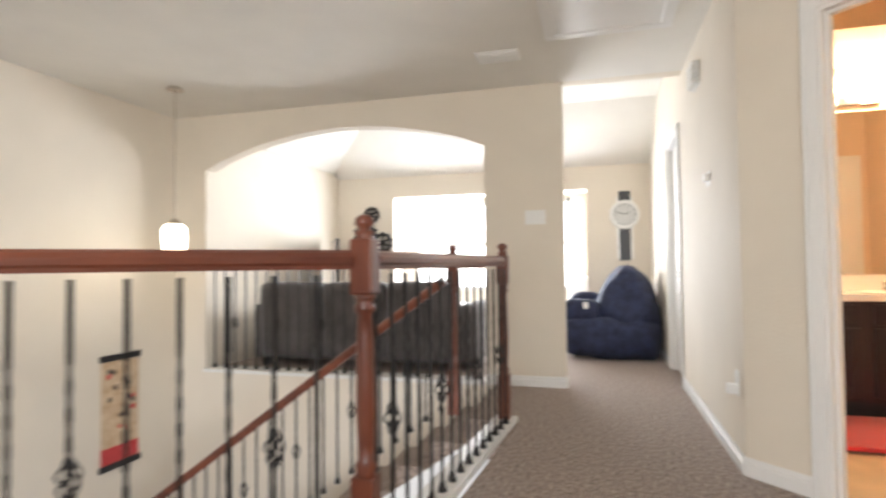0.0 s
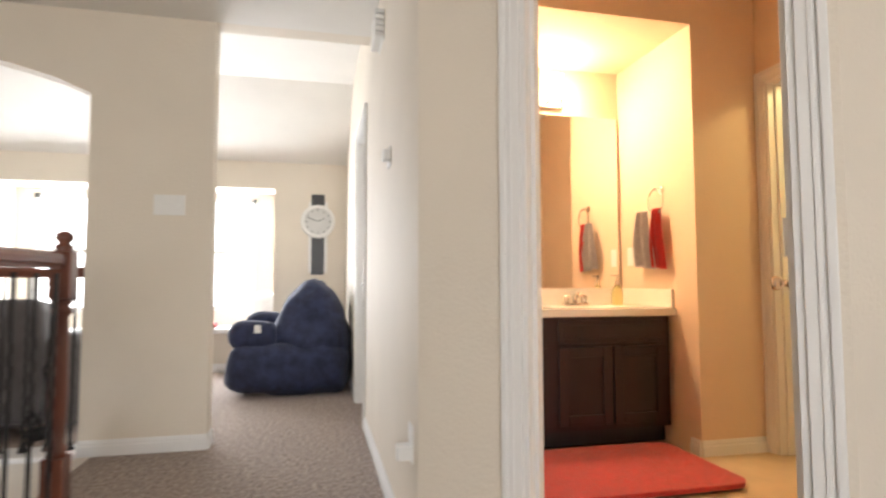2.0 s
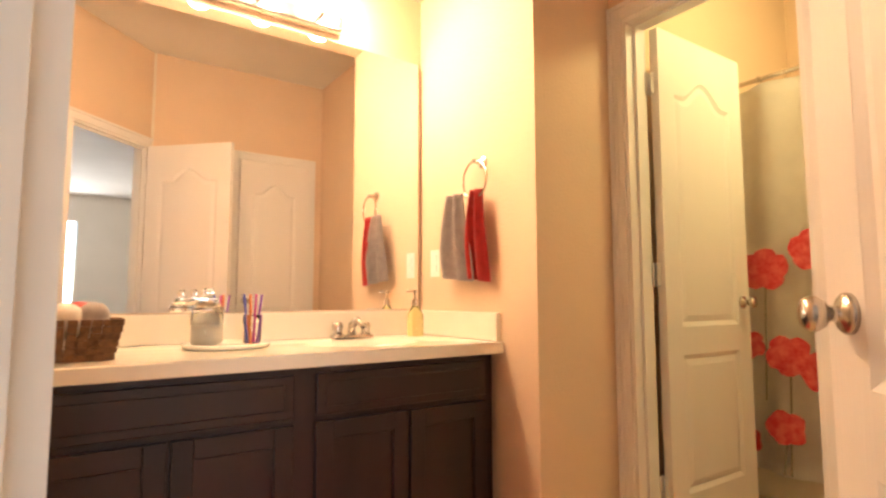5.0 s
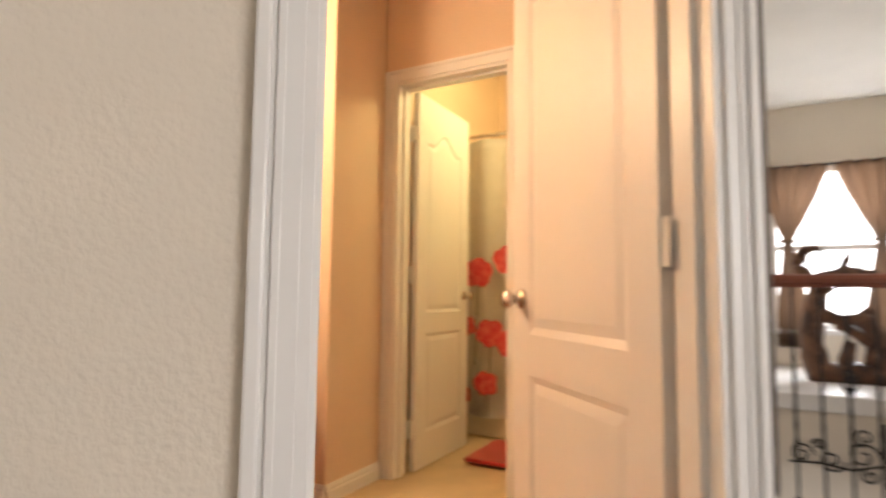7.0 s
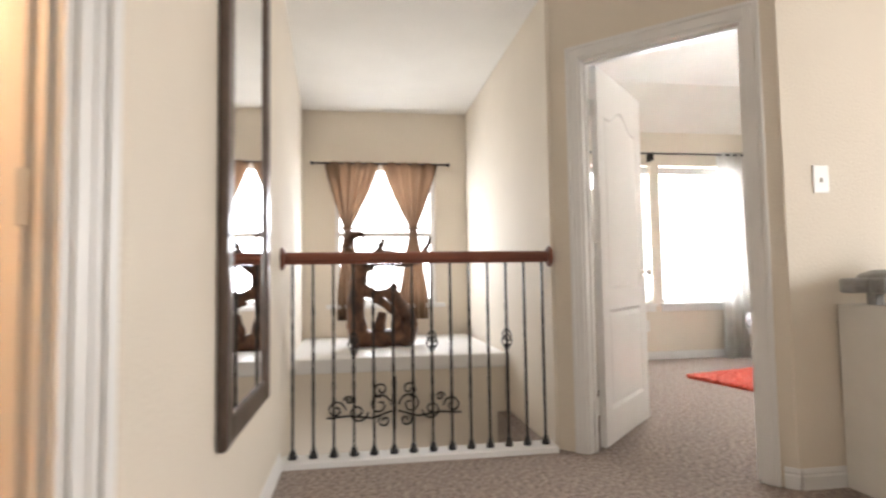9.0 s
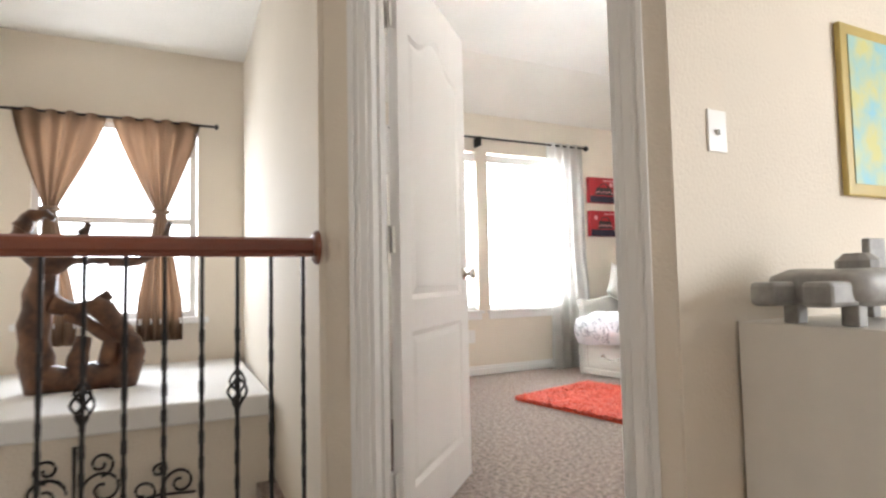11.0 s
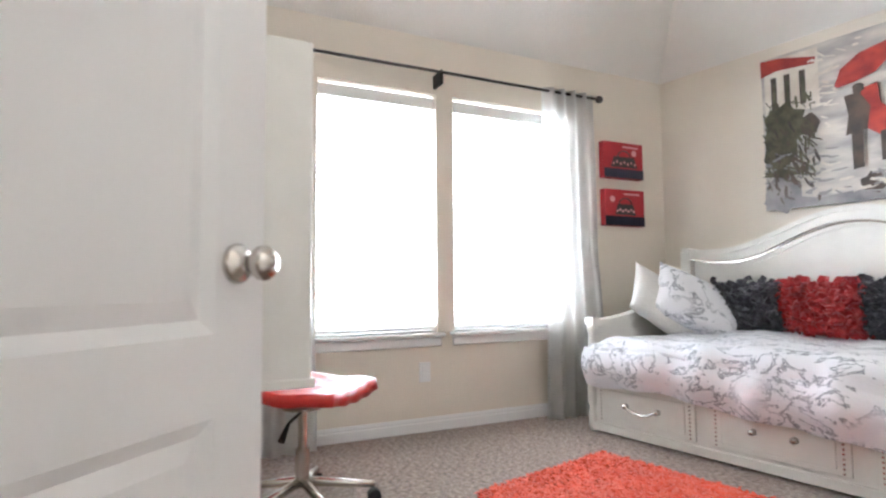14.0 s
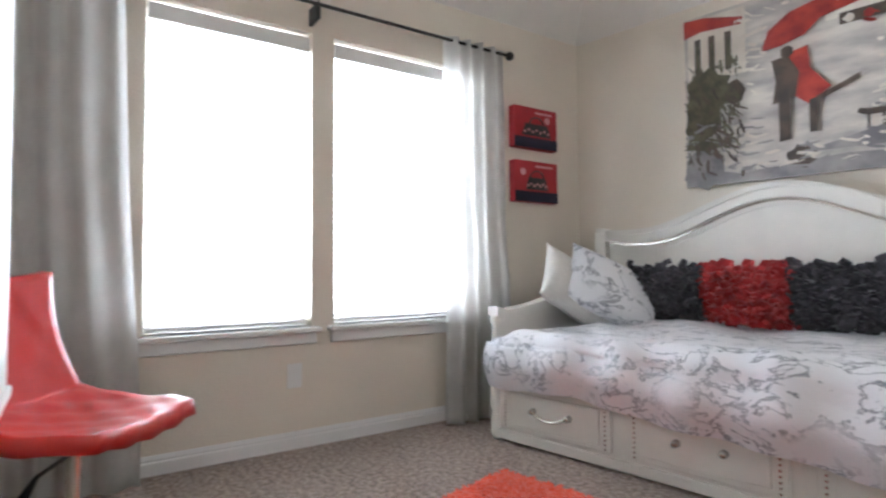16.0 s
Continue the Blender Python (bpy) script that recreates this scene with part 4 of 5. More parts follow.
built = so_far()
cab = thing("cube_shelf", "white cube shelf with grey and cream bins", "shelf unit", at=(3.06, -0.45, 0))
for nm, lo, hi in (("side_panel", (0, -0.04, 0), (0.38, 0, 0.76)), ("side_panel", (0, -0.78, 0), (0.38, -0.74, 0.76)), ("top_board", (0, -0.74, 0.72), (0.38, -0.04, 0.76)), ("bottom_board", (0, -0.74, 0.0), (0.38, -0.04, 0.04)), ("shelf_board", (0, -0.74, 0.37), (0.38, -0.04, 0.39)), ("divider", (0, -0.40, 0.04), (0.38, -0.38, 0.72)), ("back_board", (0.365, -0.74, 0.04), (0.379, -0.04, 0.72))):
    part(nm, box(lo, hi, 0.002), WHITEWOOD, cab)
CREAMBIN = material("cream_fabric_bin", (0.62, 0.55, 0.34), 0.85, bump=0.3, bump_scale=200)
for y0, z0, mt in ((-0.375, 0.395, CREAMBIN), (-0.735, 0.395, SOFA), (-0.375, 0.045, SOFA), (-0.735, 0.045, CREAMBIN)):
    b2 = solid("storage_bin", box((3.07, -0.45 + y0, z0 + 0.001), (3.40, -0.45 + y0 + 0.33, z0 + 0.31), 0.012), mt, "fabric storage bin inside the cube shelf", "storage bin", "storage bins")
    # thin black slab on the uncut face stands in for the shade inside a handle hole
    part("handle_hole_shade", box((3.062, -0.45 + y0 + 0.12, z0 + 0.21), (3.0695, -0.45 + y0 + 0.21, z0 + 0.24), 0.002), BLACK, b2)
TOYGREY = material("grey_toy_plastic", (0.36, 0.35, 0.33), 0.5, var=0.3, scale=25)
toy = thing("toy_spaceship", "grey plastic toy spaceship on short legs", "toy", at=(3.24, -0.66, 0.76), rz=90)
part("hull", soft_block((-0.26, -0.12, 0.045), (0.22, 0.12, 0.14), 0.04, 0.006), TOYGREY, toy, smooth=True)
part("nose", box((0.18, -0.10, 0.05), (0.30, -0.03, 0.11), 0.012), TOYGREY, toy)
part("nose", box((0.18, 0.03, 0.05), (0.30, 0.10, 0.11), 0.012), TOYGREY, toy)
part("turret", lathe([(0.05, 0.135), (0.05, 0.16), (0.03, 0.18)], 12), TOYGREY, toy)
part("fin", box((-0.12, -0.01, 0.13), (-0.04, 0.01, 0.22), 0.004), TOYGREY, toy)
for x in (-0.18, 0.16):
    for y in (-0.07, 0.07):
        part("leg", box((x - 0.02, y - 0.02, 0), (x + 0.02, y + 0.02, 0.05), 0.004), TOYGREY, toy)
mp = thing("framed_map", "pale blue illustrated map in a thin gold frame", "picture", at=(3.449, -1.0, 0))
GOLD = material("gold_frame", (0.55, 0.42, 0.12), 0.4, var=0.2)
part("frame", box((-0.02, -0.62, 1.14), (0, 0, 1.72), 0.005), GOLD, mp)
part("print", box((-0.023, -0.58, 1.18), (-0.0205, -0.04, 1.68)), material("blue_map_print", (0.22, 0.52, 0.62), 0.5, scale=9, color2=(0.55, 0.55, 0.2)), mp)


settle(built, (-0.085, -0.135, 0))


# ---- bathroom ----
built = so_far()
van = thing("vanity_cabinet", "dark espresso vanity cabinet with drawers and panel doors", "vanity cabinet")
part("body", box((1.93, 3.80, 0.10), (3.40, 4.33, 0.72)), ESPRESSO, van)
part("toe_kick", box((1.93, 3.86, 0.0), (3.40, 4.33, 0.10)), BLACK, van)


def slab_front(name, x0, x1, z0, z1, framed):
    bm = box((x0, 3.782, z0), (x1, 3.80, z1), 0.004)
    if framed:
        bm = bmesh.new()
        w = 0.055
        for lo, hi in (((x0, z0), (x0 + w, z1)), ((x1 - w, z0), (x1, z1)), ((x0 + w, z0), (x1 - w, z0 + w)), ((x0 + w, z1 - w), (x1 - w, z1))):
            add_box(bm, (lo[0], 3.780, lo[1]), (hi[0], 3.80, hi[1]), 0.003)
        add_box(bm, (x0 + w - 0.002, 3.791, z0 + w - 0.002), (x1 - w + 0.002, 3.80, z1 - w + 0.002), 0.002)
    else:
        add_box(bm, (x0 + 0.03, 3.777, z0 + 0.025), (x1 - 0.03, 3.783, z1 - 0.025), 0.003)
    part(name, bm, ESPRESSO, van)


slab_front("drawer_front", 1.98, 2.64, 0.575, 0.70, False)
slab_front("drawer_front", 2.71, 3.36, 0.575, 0.70, False)
for x0, x1 in ((1.98, 2.305), (2.315, 2.64), (2.71, 3.03), (3.04, 3.36)):
    slab_front("cabinet_door", x0, x1, 0.13, 0.555, True)

top = thing("bathroom_countertop", "cream cultured marble vanity top with integral basin", "countertop")
bm = bmesh.new()
BX, BY, RX, RY = 2.98, 4.03, 0.22, 0.155
N = 32
ring = [(BX + RX * math.cos(2 * math.pi * i / N), BY + RY * math.sin(2 * math.pi * i / N)) for i in range(N)]
sq = []
for i in range(N):
    a = 2 * math.pi * i / N
    c, s = math.cos(a), math.sin(a)
    k = min((0.415 if c > 0 else 1.05) / max(abs(c), 1e-6), (0.285 if s > 0 else 0.275) / max(abs(s), 1e-6))
    sq.append((BX + k * c, BY + k * s))
vo = [bm.verts.new((x, y, 0.765)) for x, y in sq]
vi = [bm.verts.new((x, y, 0.765)) for x, y in ring]
v2 = [bm.verts.new((BX + (x - BX) * 0.9, BY + (y - BY) * 0.9, 0.735)) for x, y in ring]
v3 = [bm.verts.new((BX + (x - BX) * 0.35, BY + (y - BY) * 0.35, 0.65)) for x, y in ring]
for a, b in ((vo, vi), (vi, v2), (v2, v3)):
    for i in range(N):
        bm.faces.new((a[i], a[(i + 1) % N], b[(i + 1) % N], b[i]))
bm.faces.new(v3)
part("basin", bm, MARBLE, top, smooth=True)
bm = bmesh.new()
add_box(bm, (1.92, 3.755, 0.722), (3.425, 3.77, 0.764), 0.005)
for lo, hi in (((1.92, 3.765, 0.722), (3.425, 3.80, 0.7635)), ((1.92, 4.27, 0.73), (3.425, 4.33, 0.7635)), ((1.92, 3.79, 0.73), (2.74, 4.3, 0.7635)), ((3.22, 3.79, 0.73), (3.425, 4.3, 0.7635))):
    add_box(bm, lo, hi)
part("slab", bm, MARBLE, top)
part("backsplash", box((1.92, 4.315, 0.7645), (3.428, 4.339, 0.872), 0.004), MARBLE, top)
part("side_splash", box((3.406, 3.775, 0.7645), (3.429, 4.314, 0.872), 0.004), MARBLE, top)
part("drain", lathe([(0.022, 0.651), (0.022, 0.655)], 16, Matrix.Translation((BX, BY, 0))), CHROME, top)

fau = thing("faucet", "brushed nickel two-handle bathroom faucet", "faucet", at=(3.02, 4.21, 0.765))
part("base", box((-0.085, -0.028, 0), (0.085, 0.028, 0.018), 0.008), CHROME, fau)
part("spout", tube([(0, 0.0, 0.01), (0, -0.005, 0.055), (0, -0.05, 0.075), (0, -0.11, 0.055)], [0.02, 0.017, 0.014, 0.012], 12), CHROME, fau, smooth=True)
for x in (-0.06, 0.06):
    part("handle", lathe([(0.02, 0.015), (0.017, 0.03), (0.022, 0.05), (0.018, 0.065), (0.006, 0.068)], 14, Matrix.Translation((x, 0, 0))), CHROME, fau, smooth=True)

bmirror = tagged(new("bathroom_mirror"), "large frameless mirror above the vanity", "mirror")
part("mirror_glass", box((1.94, 4.326, 0.876), (3.402, 4.334, 2.025), 0.001), MIRROR, bmirror)
lb = thing("vanity_light", "lit vanity light bar with glass shades", "wall lamp", at=(0, 0, 0))
part("back_plate", box((2.05, 4.29, 2.06), (3.0, 4.339, 2.13), 0.01), CHROME, lb)
for x in (2.14, 2.39, 2.64, 2.89):
    part("arm", tube([(x, 4.30, 2.09), (x, 4.23, 2.10)], 0.012, 8), CHROME, lb)
    part("shade", lathe([(0.055, 2.12), (0.062, 2.16), (0.068, 2.24)], 16, Matrix.Translation((x, 4.215, 0))), FROST, lb, "glowing frosted glass shade", True)

ring_t = thing("towel_ring", "brushed nickel towel ring on the wall", "towel ring", at=(3.425, 3.87, 1.465))
part("post", lathe([(0.025, 0), (0.025, 0.008), (0.01, 0.015), (0.01, 0.05)], 14, Matrix.Rotation(radians(-90), 4, "Y")), CHROME, ring_t)
part("ring", tube([(-0.045, 0.075 * math.sin(a), -0.075 + 0.075 * math.cos(a)) for a in [k * math.pi / 14 for k in range(28)]], 0.005, 8, True), CHROME, ring_t)


def towel(name, y0, y1, ztop, zbot, x, mat, label):
    bm = bmesh.new()
    rows, cols = 16, 20
    g = []
    for i in range(rows + 1):
        u = i / rows
        w = 0.45 + 0.55 * min(1, u * 1.5)
        line = []
        for j in range(cols + 1):
            v = j / cols - 0.5
            line.append(bm.verts.new((x + 0.016 * math.sin(v * 13 + 1.2 * u) - 0.012 * math.sin(math.pi * u), (y0 + y1) / 2 + v * (y1 - y0) * w, ztop + (zbot - ztop) * u + 0.02 * v * u)))
        g.append(line)
    for i in range(rows):
        for j in range(cols):
            bm.faces.new((g[i][j], g[i][j + 1], g[i + 1][j + 1], g[i + 1][j]))
    bmesh.ops.solidify(bm, geom=bm.faces[:], thickness=0.014)
    return solid(name, bm, mat, label, "towel", "hanging towels", smooth=True)


towel("hand_towel", 3.87, 4.09, 1.345, 1.00, 3.362, GREYCLOTH, "grey hand towel hanging from the ring")
towel("hand_towel", 3.79, 3.93, 1.35, 0.995, 3.381, REDCLOTH, "red hand towel hanging from the ring")

tray = solid("vanity_tray", lathe([(0.13, 0.7655), (0.14, 0.778), (0.135, 0.782), (0.125, 0.774)], 28, Matrix.Translation((2.52, 4.10, 0))), MARBLE, "round pale tray on the vanity top", "tray", smooth=True)
for x, y in ((2.45, 4.10), (2.48, 4.18)):
    j = thing("glass_jar", "clear glass jar with a domed lid", "jar", "glass jars", at=(x, y, 0.776))
    part("jar", lathe([(0.042, 0), (0.044, 0.01), (0.044, 0.10), (0.04, 0.105)], 20), GLASS, j, smooth=True)
    part("cotton_filling", lathe([(0.036, 0.004), (0.038, 0.03), (0.034, 0.06)], 14), WHITECLOTH, j, smooth=True)
    part("lid", lathe([(0.045, 0.106), (0.044, 0.115), (0.02, 0.15), (0.008, 0.155), (0.014, 0.168), (0.010, 0.182), (0.002, 0.186)], 20), GLASS, j, smooth=True)
cup = thing("toothbrush_cup", "clear cup holding purple and orange toothbrushes", "toothbrush holder", at=(2.60, 4.10, 0.776))
part("cup", lathe([(0.028, 0), (0.032, 0.095)], 18), GLASS, cup, smooth=True)
for i, c in enumerate(((0.25, 0.05, 0.4), (0.7, 0.2, 0.05), (0.08, 0.1, 0.5), (0.55, 0.05, 0.3))):
    a = i * 1.6
    part("toothbrush", tube([(0.012 * math.cos(a), 0.012 * math.sin(a), 0.008), (0.03 * math.cos(a), 0.03 * math.sin(a), 0.165)], 0.0045, 6), material("toothbrush_plastic", c, 0.3), cup)
soap = thing("soap_bottle", "glass soap bottle with yellow soap and a pump", "soap dispenser", at=(3.31, 4.20, 0.7645))
part("bottle", lathe([(0.034, 0), (0.036, 0.01), (0.036, 0.09), (0.02, 0.12), (0.014, 0.13)], 18), material("yellow_soap", (0.90, 0.84, 0.45), 0.06, trans=0.92, var=0.0), soap, smooth=True)
part("pump", lathe([(0.015, 0.13), (0.013, 0.155), (0.005, 0.16), (0.005, 0.185), (0.012, 0.187), (0.012, 0.196)], 12), CHROME, soap)
part("nozzle", box((-0.04, -0.005, 0.186), (0.0, 0.005, 0.196), 0.002), CHROME, soap)
bas = thing("wicker_basket", "brown wicker basket of rolled towels on the vanity", "basket", at=(2.06, 3.98, 0.765), rz=0)
for i in range(6):
    bm = bmesh.new()
    for k in range(40):
        a = 2 * math.pi * k / 40
        w = 0.115 + 0.004 * i
        px = max(-w, min(w, 1.35 * w * math.cos(a)))
        py = max(-0.09 - 0.003 * i, min(0.09 + 0.003 * i, 1.35 * (0.09 + 0.003 * i) * math.sin(a)))
        off = 0.003 * (1 if (k + i) % 2 else -1)
        add_box(bm, (px - 0.011, py - 0.008 + off, i * 0.018), (px + 0.011, py + 0.008 + off, i * 0.018 + 0.017))
    part("woven_row", bm, WICKER, bas)
part("bottom", box((-0.11, -0.085, 0.0), (0.11, 0.085, 0.008)), WICKER, bas)
for i, (x, y, mt) in enumerate(((-0.05, -0.03, REDCLOTH), (0.015, -0.03, WHITECLOTH), (0.075, -0.02, GREYCLOTH), (-0.03, 0.04, WHITECLOTH), (0.05, 0.045, REDCLOTH))):
    solid("rolled_washcloth", soft_block((2.06 + x - 0.038, 3.98 + y - 0.045, 0.82), (2.06 + x + 0.038, 3.98 + y + 0.045, 0.915), 0.035, 0.006, 5, i), mt, "rolled washcloth in the wicker basket", "washcloth", "rolled washcloths", smooth=True)

mat_bm = bmesh.new()
rr = 0.08
pts = []
for cx, cy, a0 in ((3.24, 3.68, 0), (2.30, 3.68, 90), (2.30, 3.18, 180), (3.24, 3.18, 270)):
    for k in range(6):
        a = radians(a0 + 18 * k)
        pts.append((cx + rr * math.cos(a), cy + rr * math.sin(a)))
add_prism(mat_bm, pts, 0.022)
bathrug = solid("bath_rug", mat_bm, REDRUG, "red plush bath rug before the vanity", "rug")
bathrug.location.z = 0.003
solid("bath_rug", box((4.25, 2.75, 0.003), (4.7, 3.3, 0.025), 0.008), REDRUG, "red plush rug beside the tub", "rug")
plate("wall_outlet", "white outlet plate by the mirror", "outlet", pose(3.43, 4.22, 1.08, rz=90), 0.075, 0.12, OUTL)

settle(built, (-0.255, -0.095, 0.014))
built = so_far()
# closet door seen in the mirror, with its casing
panel_door("door_closet", (3.72, 2.079, 0), 180, 0.55, "white closed closet door")
casing((3.80, 2.0752), (3.0, 2.0752), 0.07, 0.64, 2.04, 1, -0.002, "door_frame_closet")

settle(built, (-0.26, -0.15, 0))

# tub and shower curtain
built = so_far()
tub = thing("bathtub", "white bathtub behind the shower curtain", "bathtub")
part("apron", box((4.82, 2.12, 0.0), (4.86, 3.64, 0.42), 0.01), MARBLE, tub)
for lo, hi in (((4.86, 2.12, 0.38), (4.93, 3.64, 0.42)), ((5.44, 2.12, 0.38), (5.53, 3.64, 0.42)), ((4.93, 2.12, 0.0), (5.44, 2.2, 0.42)), ((4.93, 3.56, 0.0), (5.44, 3.64, 0.42)), ((4.93, 2.2, 0.0), (5.44, 3.56, 0.06))):
    part("rim", box(lo, hi, 0.008), MARBLE, tub)
sc2 = tagged(new("shower_curtain"), "white shower curtain printed with large red poppies", "shower curtain")
part("rod", tube([(4.76, 2.10, 1.99), (4.76, 3.655, 1.99)], 0.012, 10), CHROME, sc2)
drape("cloth", (3.62, 2.25), (3.62, 2.25), (3.62, 2.25), (1.96, 1.0, 0.14), 4.76, SHEER, sc2)
for k in range(12):
    part("ring", tube([(4.76 + 0.02 * math.cos(a), 3.58 - 0.115 * k, 1.985 + 0.025 * math.sin(a)) for a in [q * math.pi / 4 for q in range(8)]], 0.002, 5, True), CHROME, sc2)
POPPY = material("red_poppy_print", (0.70, 0.05, 0.06), 0.85, scale=30, color2=(0.85, 0.18, 0.17))
STEM = material("grey_stem_print", (0.32, 0.30, 0.24), 0.9)
for fy, fz, r in ((3.47, 1.07, 0.15), (3.38, 0.68, 0.14), (3.41, 0.36, 0.12), (3.58, 0.28, 0.09), (3.25, 0.62, 0.13), (3.26, 1.15, 0.14), (3.55, 0.72, 0.1), (3.10, 0.9, 0.14), (2.95, 0.5, 0.14), (2.8, 1.05, 0.15)):
    for k in range(5):
        a = k * 2 * math.pi / 5 + fy * 7
        pts = [(0.40 * r * math.cos(2 * math.pi * q / 14) * (1 + 0.08 * math.sin(q * 2.3)), 0.36 * r * math.sin(2 * math.pi * q / 14)) for q in range(14)]
        m = Matrix.Translation((4.722 - 0.0012 * k, fy + 0.38 * r * math.cos(a), fz + 0.30 * r * math.sin(a))) @ Matrix.Rotation(radians(-90), 4, "Y") @ Matrix.Rotation(a, 4, "Z")
        part("printed_petal", prism(pts, 0.001, m), POPPY, sc2)
    part("printed_stem", tube([(4.73, fy, fz - 0.4 * r), (4.73, fy + 0.02, max(0.15, fz - 0.6))], 0.004, 5), STEM, sc2)


settle(built, (-0.22, -0.11, 0))


# ---- bedroom ----
for s0, s1 in ((-0.98, -1.745), (-1.865, -2.72)):
    w = tagged(new("window_bedroom"), "white framed bedroom window with lowered blinds", "window", kind="structure")
    for lo, hi in (((7.0, s0 - 0.035, 0.6), (7.06, s0, 2.1)), ((7.0, s1, 0.6), (7.06, s1 + 0.035, 2.1)), ((7.0, s1 + 0.035, 0.6), (7.06, s0 - 0.035, 0.65)), ((7.0, s1 + 0.035, 2.05), (7.06, s0 - 0.035, 2.1))):
        part("window_frame", box(lo, hi), TRIM, w)
    part("window_sill", box((6.845, s1 - 0.035, 0.575), (7.0, s0 + 0.035, 0.60), 0.006), TRIM, w)
    part("apron_trim", box((6.878, s1 - 0.02, 0.515), (6.899, s0 + 0.02, 0.575), 0.006), TRIM, w)
    part("head_rail", box((6.91, s1 + 0.01, 2.02), (6.97, s0 - 0.01, 2.095), 0.004), WHITEPL, w, "white blind head rail")
    for i in range(46):
        part("blind_slat", box((-0.024, s1 + 0.012, -0.001), (0.024, s0 - 0.012, 0.001), 0, Matrix.Translation((6.95, 0, 0.65 + 0.030 * i)) @ Matrix.Rotation(radians(12), 4, "Y")), SLAT, w)
    part("bottom_rail", box((6.925, s1 + 0.012, 0.615), (6.975, s0 - 0.012, 0.633), 0.003), WHITEPL, w)

built = so_far()
cur2 = tagged(new("bedroom_curtains"), "white pleated curtains hanging from a black rod", "curtain")
part("rod", tube([(6.79, -0.35, 2.275), (6.79, -3.02, 2.275)], 0.0095, 10), IRON, cur2)
part("finial", lathe([(0.01, -0.03), (0.026, -0.015), (0.028, 0), (0.02, 0.018), (0.004, 0.024)], 14, Matrix.Translation((6.79, -3.03, 2.275)) @ Matrix.Rotation(radians(90), 4, "X")), IRON, cur2, smooth=True)
part("bracket", box((6.78, -1.775, 2.20), (6.90, -1.755, 2.285), 0.003), IRON, cur2)
part("bracket_hook", tube([(6.79, -1.765, 2.29), (6.775, -1.765, 2.27), (6.79, -1.765, 2.25)], 0.007, 6), IRON, cur2)
drape("panel", (-2.52, -2.97), (-2.54, -2.98), (-2.52, -3.04), (2.30, 1.2, 0.015), 6.79, SHEER, cur2)
drape("panel", (-0.40, -0.92), (-0.42, -0.95), (-0.42, -1.0), (2.30, 1.2, 0.015), 6.79, SHEER, cur2)

settle(built, (0, 0.03, -0.05))

# daybed
built = so_far()
bed = thing("daybed", "white painted daybed with carved curved back and drawers", "daybed")
XL, XR, YF, YB = 6.45, 4.28, -2.52, -3.66


def crest(u):
    """Height of the back's top edge at u from 0 (end) to 1 (end)."""
    v = abs(2 * u - 1)
    s = 0.5 + 0.5 * math.cos(math.pi * min(1, v / 0.74))
    lift = 0.02 * math.exp(-((v - 0.97) / 0.06) ** 2)
    return 1.13 + 0.21 * s + lift


def back_outline(inset, low):
    pts = []
    n = 48
    for i in range(n + 1):
        u = i / n
        x = XL - inset + (XR - XL + 2 * inset) * u
        pts.append((x, crest(u) - inset))
    return pts + [(XR + inset, low), (XL - inset, low)]


swap_b = Matrix(((1, 0, 0, 0), (0, 0, 1, YB), (0, 1, 0, 0), (0, 0, 0, 1)))
part("back_panel", prism(back_outline(0.09, 0.1), 0.03, swap_b), WHITEWOOD, bed)
for inset, wid, d0, d1 in ((0.0, 0.075, 0.0, 0.062), (0.012, 0.02, 0.06, 0.076), (0.062, 0.022, 0.058, 0.07), (0.115, 0.012, 0.028, 0.042)):
    o, i_ = back_outline(inset, 0.1 if inset == 0 else 0.45), back_outline(inset + wid, 0.1 if inset == 0 else 0.45)
    bm = bmesh.new()
    k = len(o) - 2
    rows = [[bm.verts.new((x, YB + d, z)) for x, z in pts[:k]] for pts, d in ((o, d0), (o, d1), (i_, d1), (i_, d0))]
    for r in range(4):
        a, b = rows[r], rows[(r + 1) % 4]
        for j in range(k - 1):
            bm.faces.new((a[j], a[j + 1], b[j + 1], b[j]))
    part("crest_moulding", bm, WHITEWOOD, bed)
bm = bmesh.new()
pts = back_outline(0.095, 0.5)[:-2]
for j in range(len(pts) - 1):
    for q in range(3):
        u = q / 3
        x, z = pts[j][0] + (pts[j + 1][0] - pts[j][0]) * u, pts[j][1] + (pts[j + 1][1] - pts[j][1]) * u
        add_box(bm, (x - 0.006, YB + 0.03, z - 0.006), (x + 0.006, YB + 0.042, z + 0.006))
part("bead_trim", bm, CHROME, bed, "line of small carved beads")
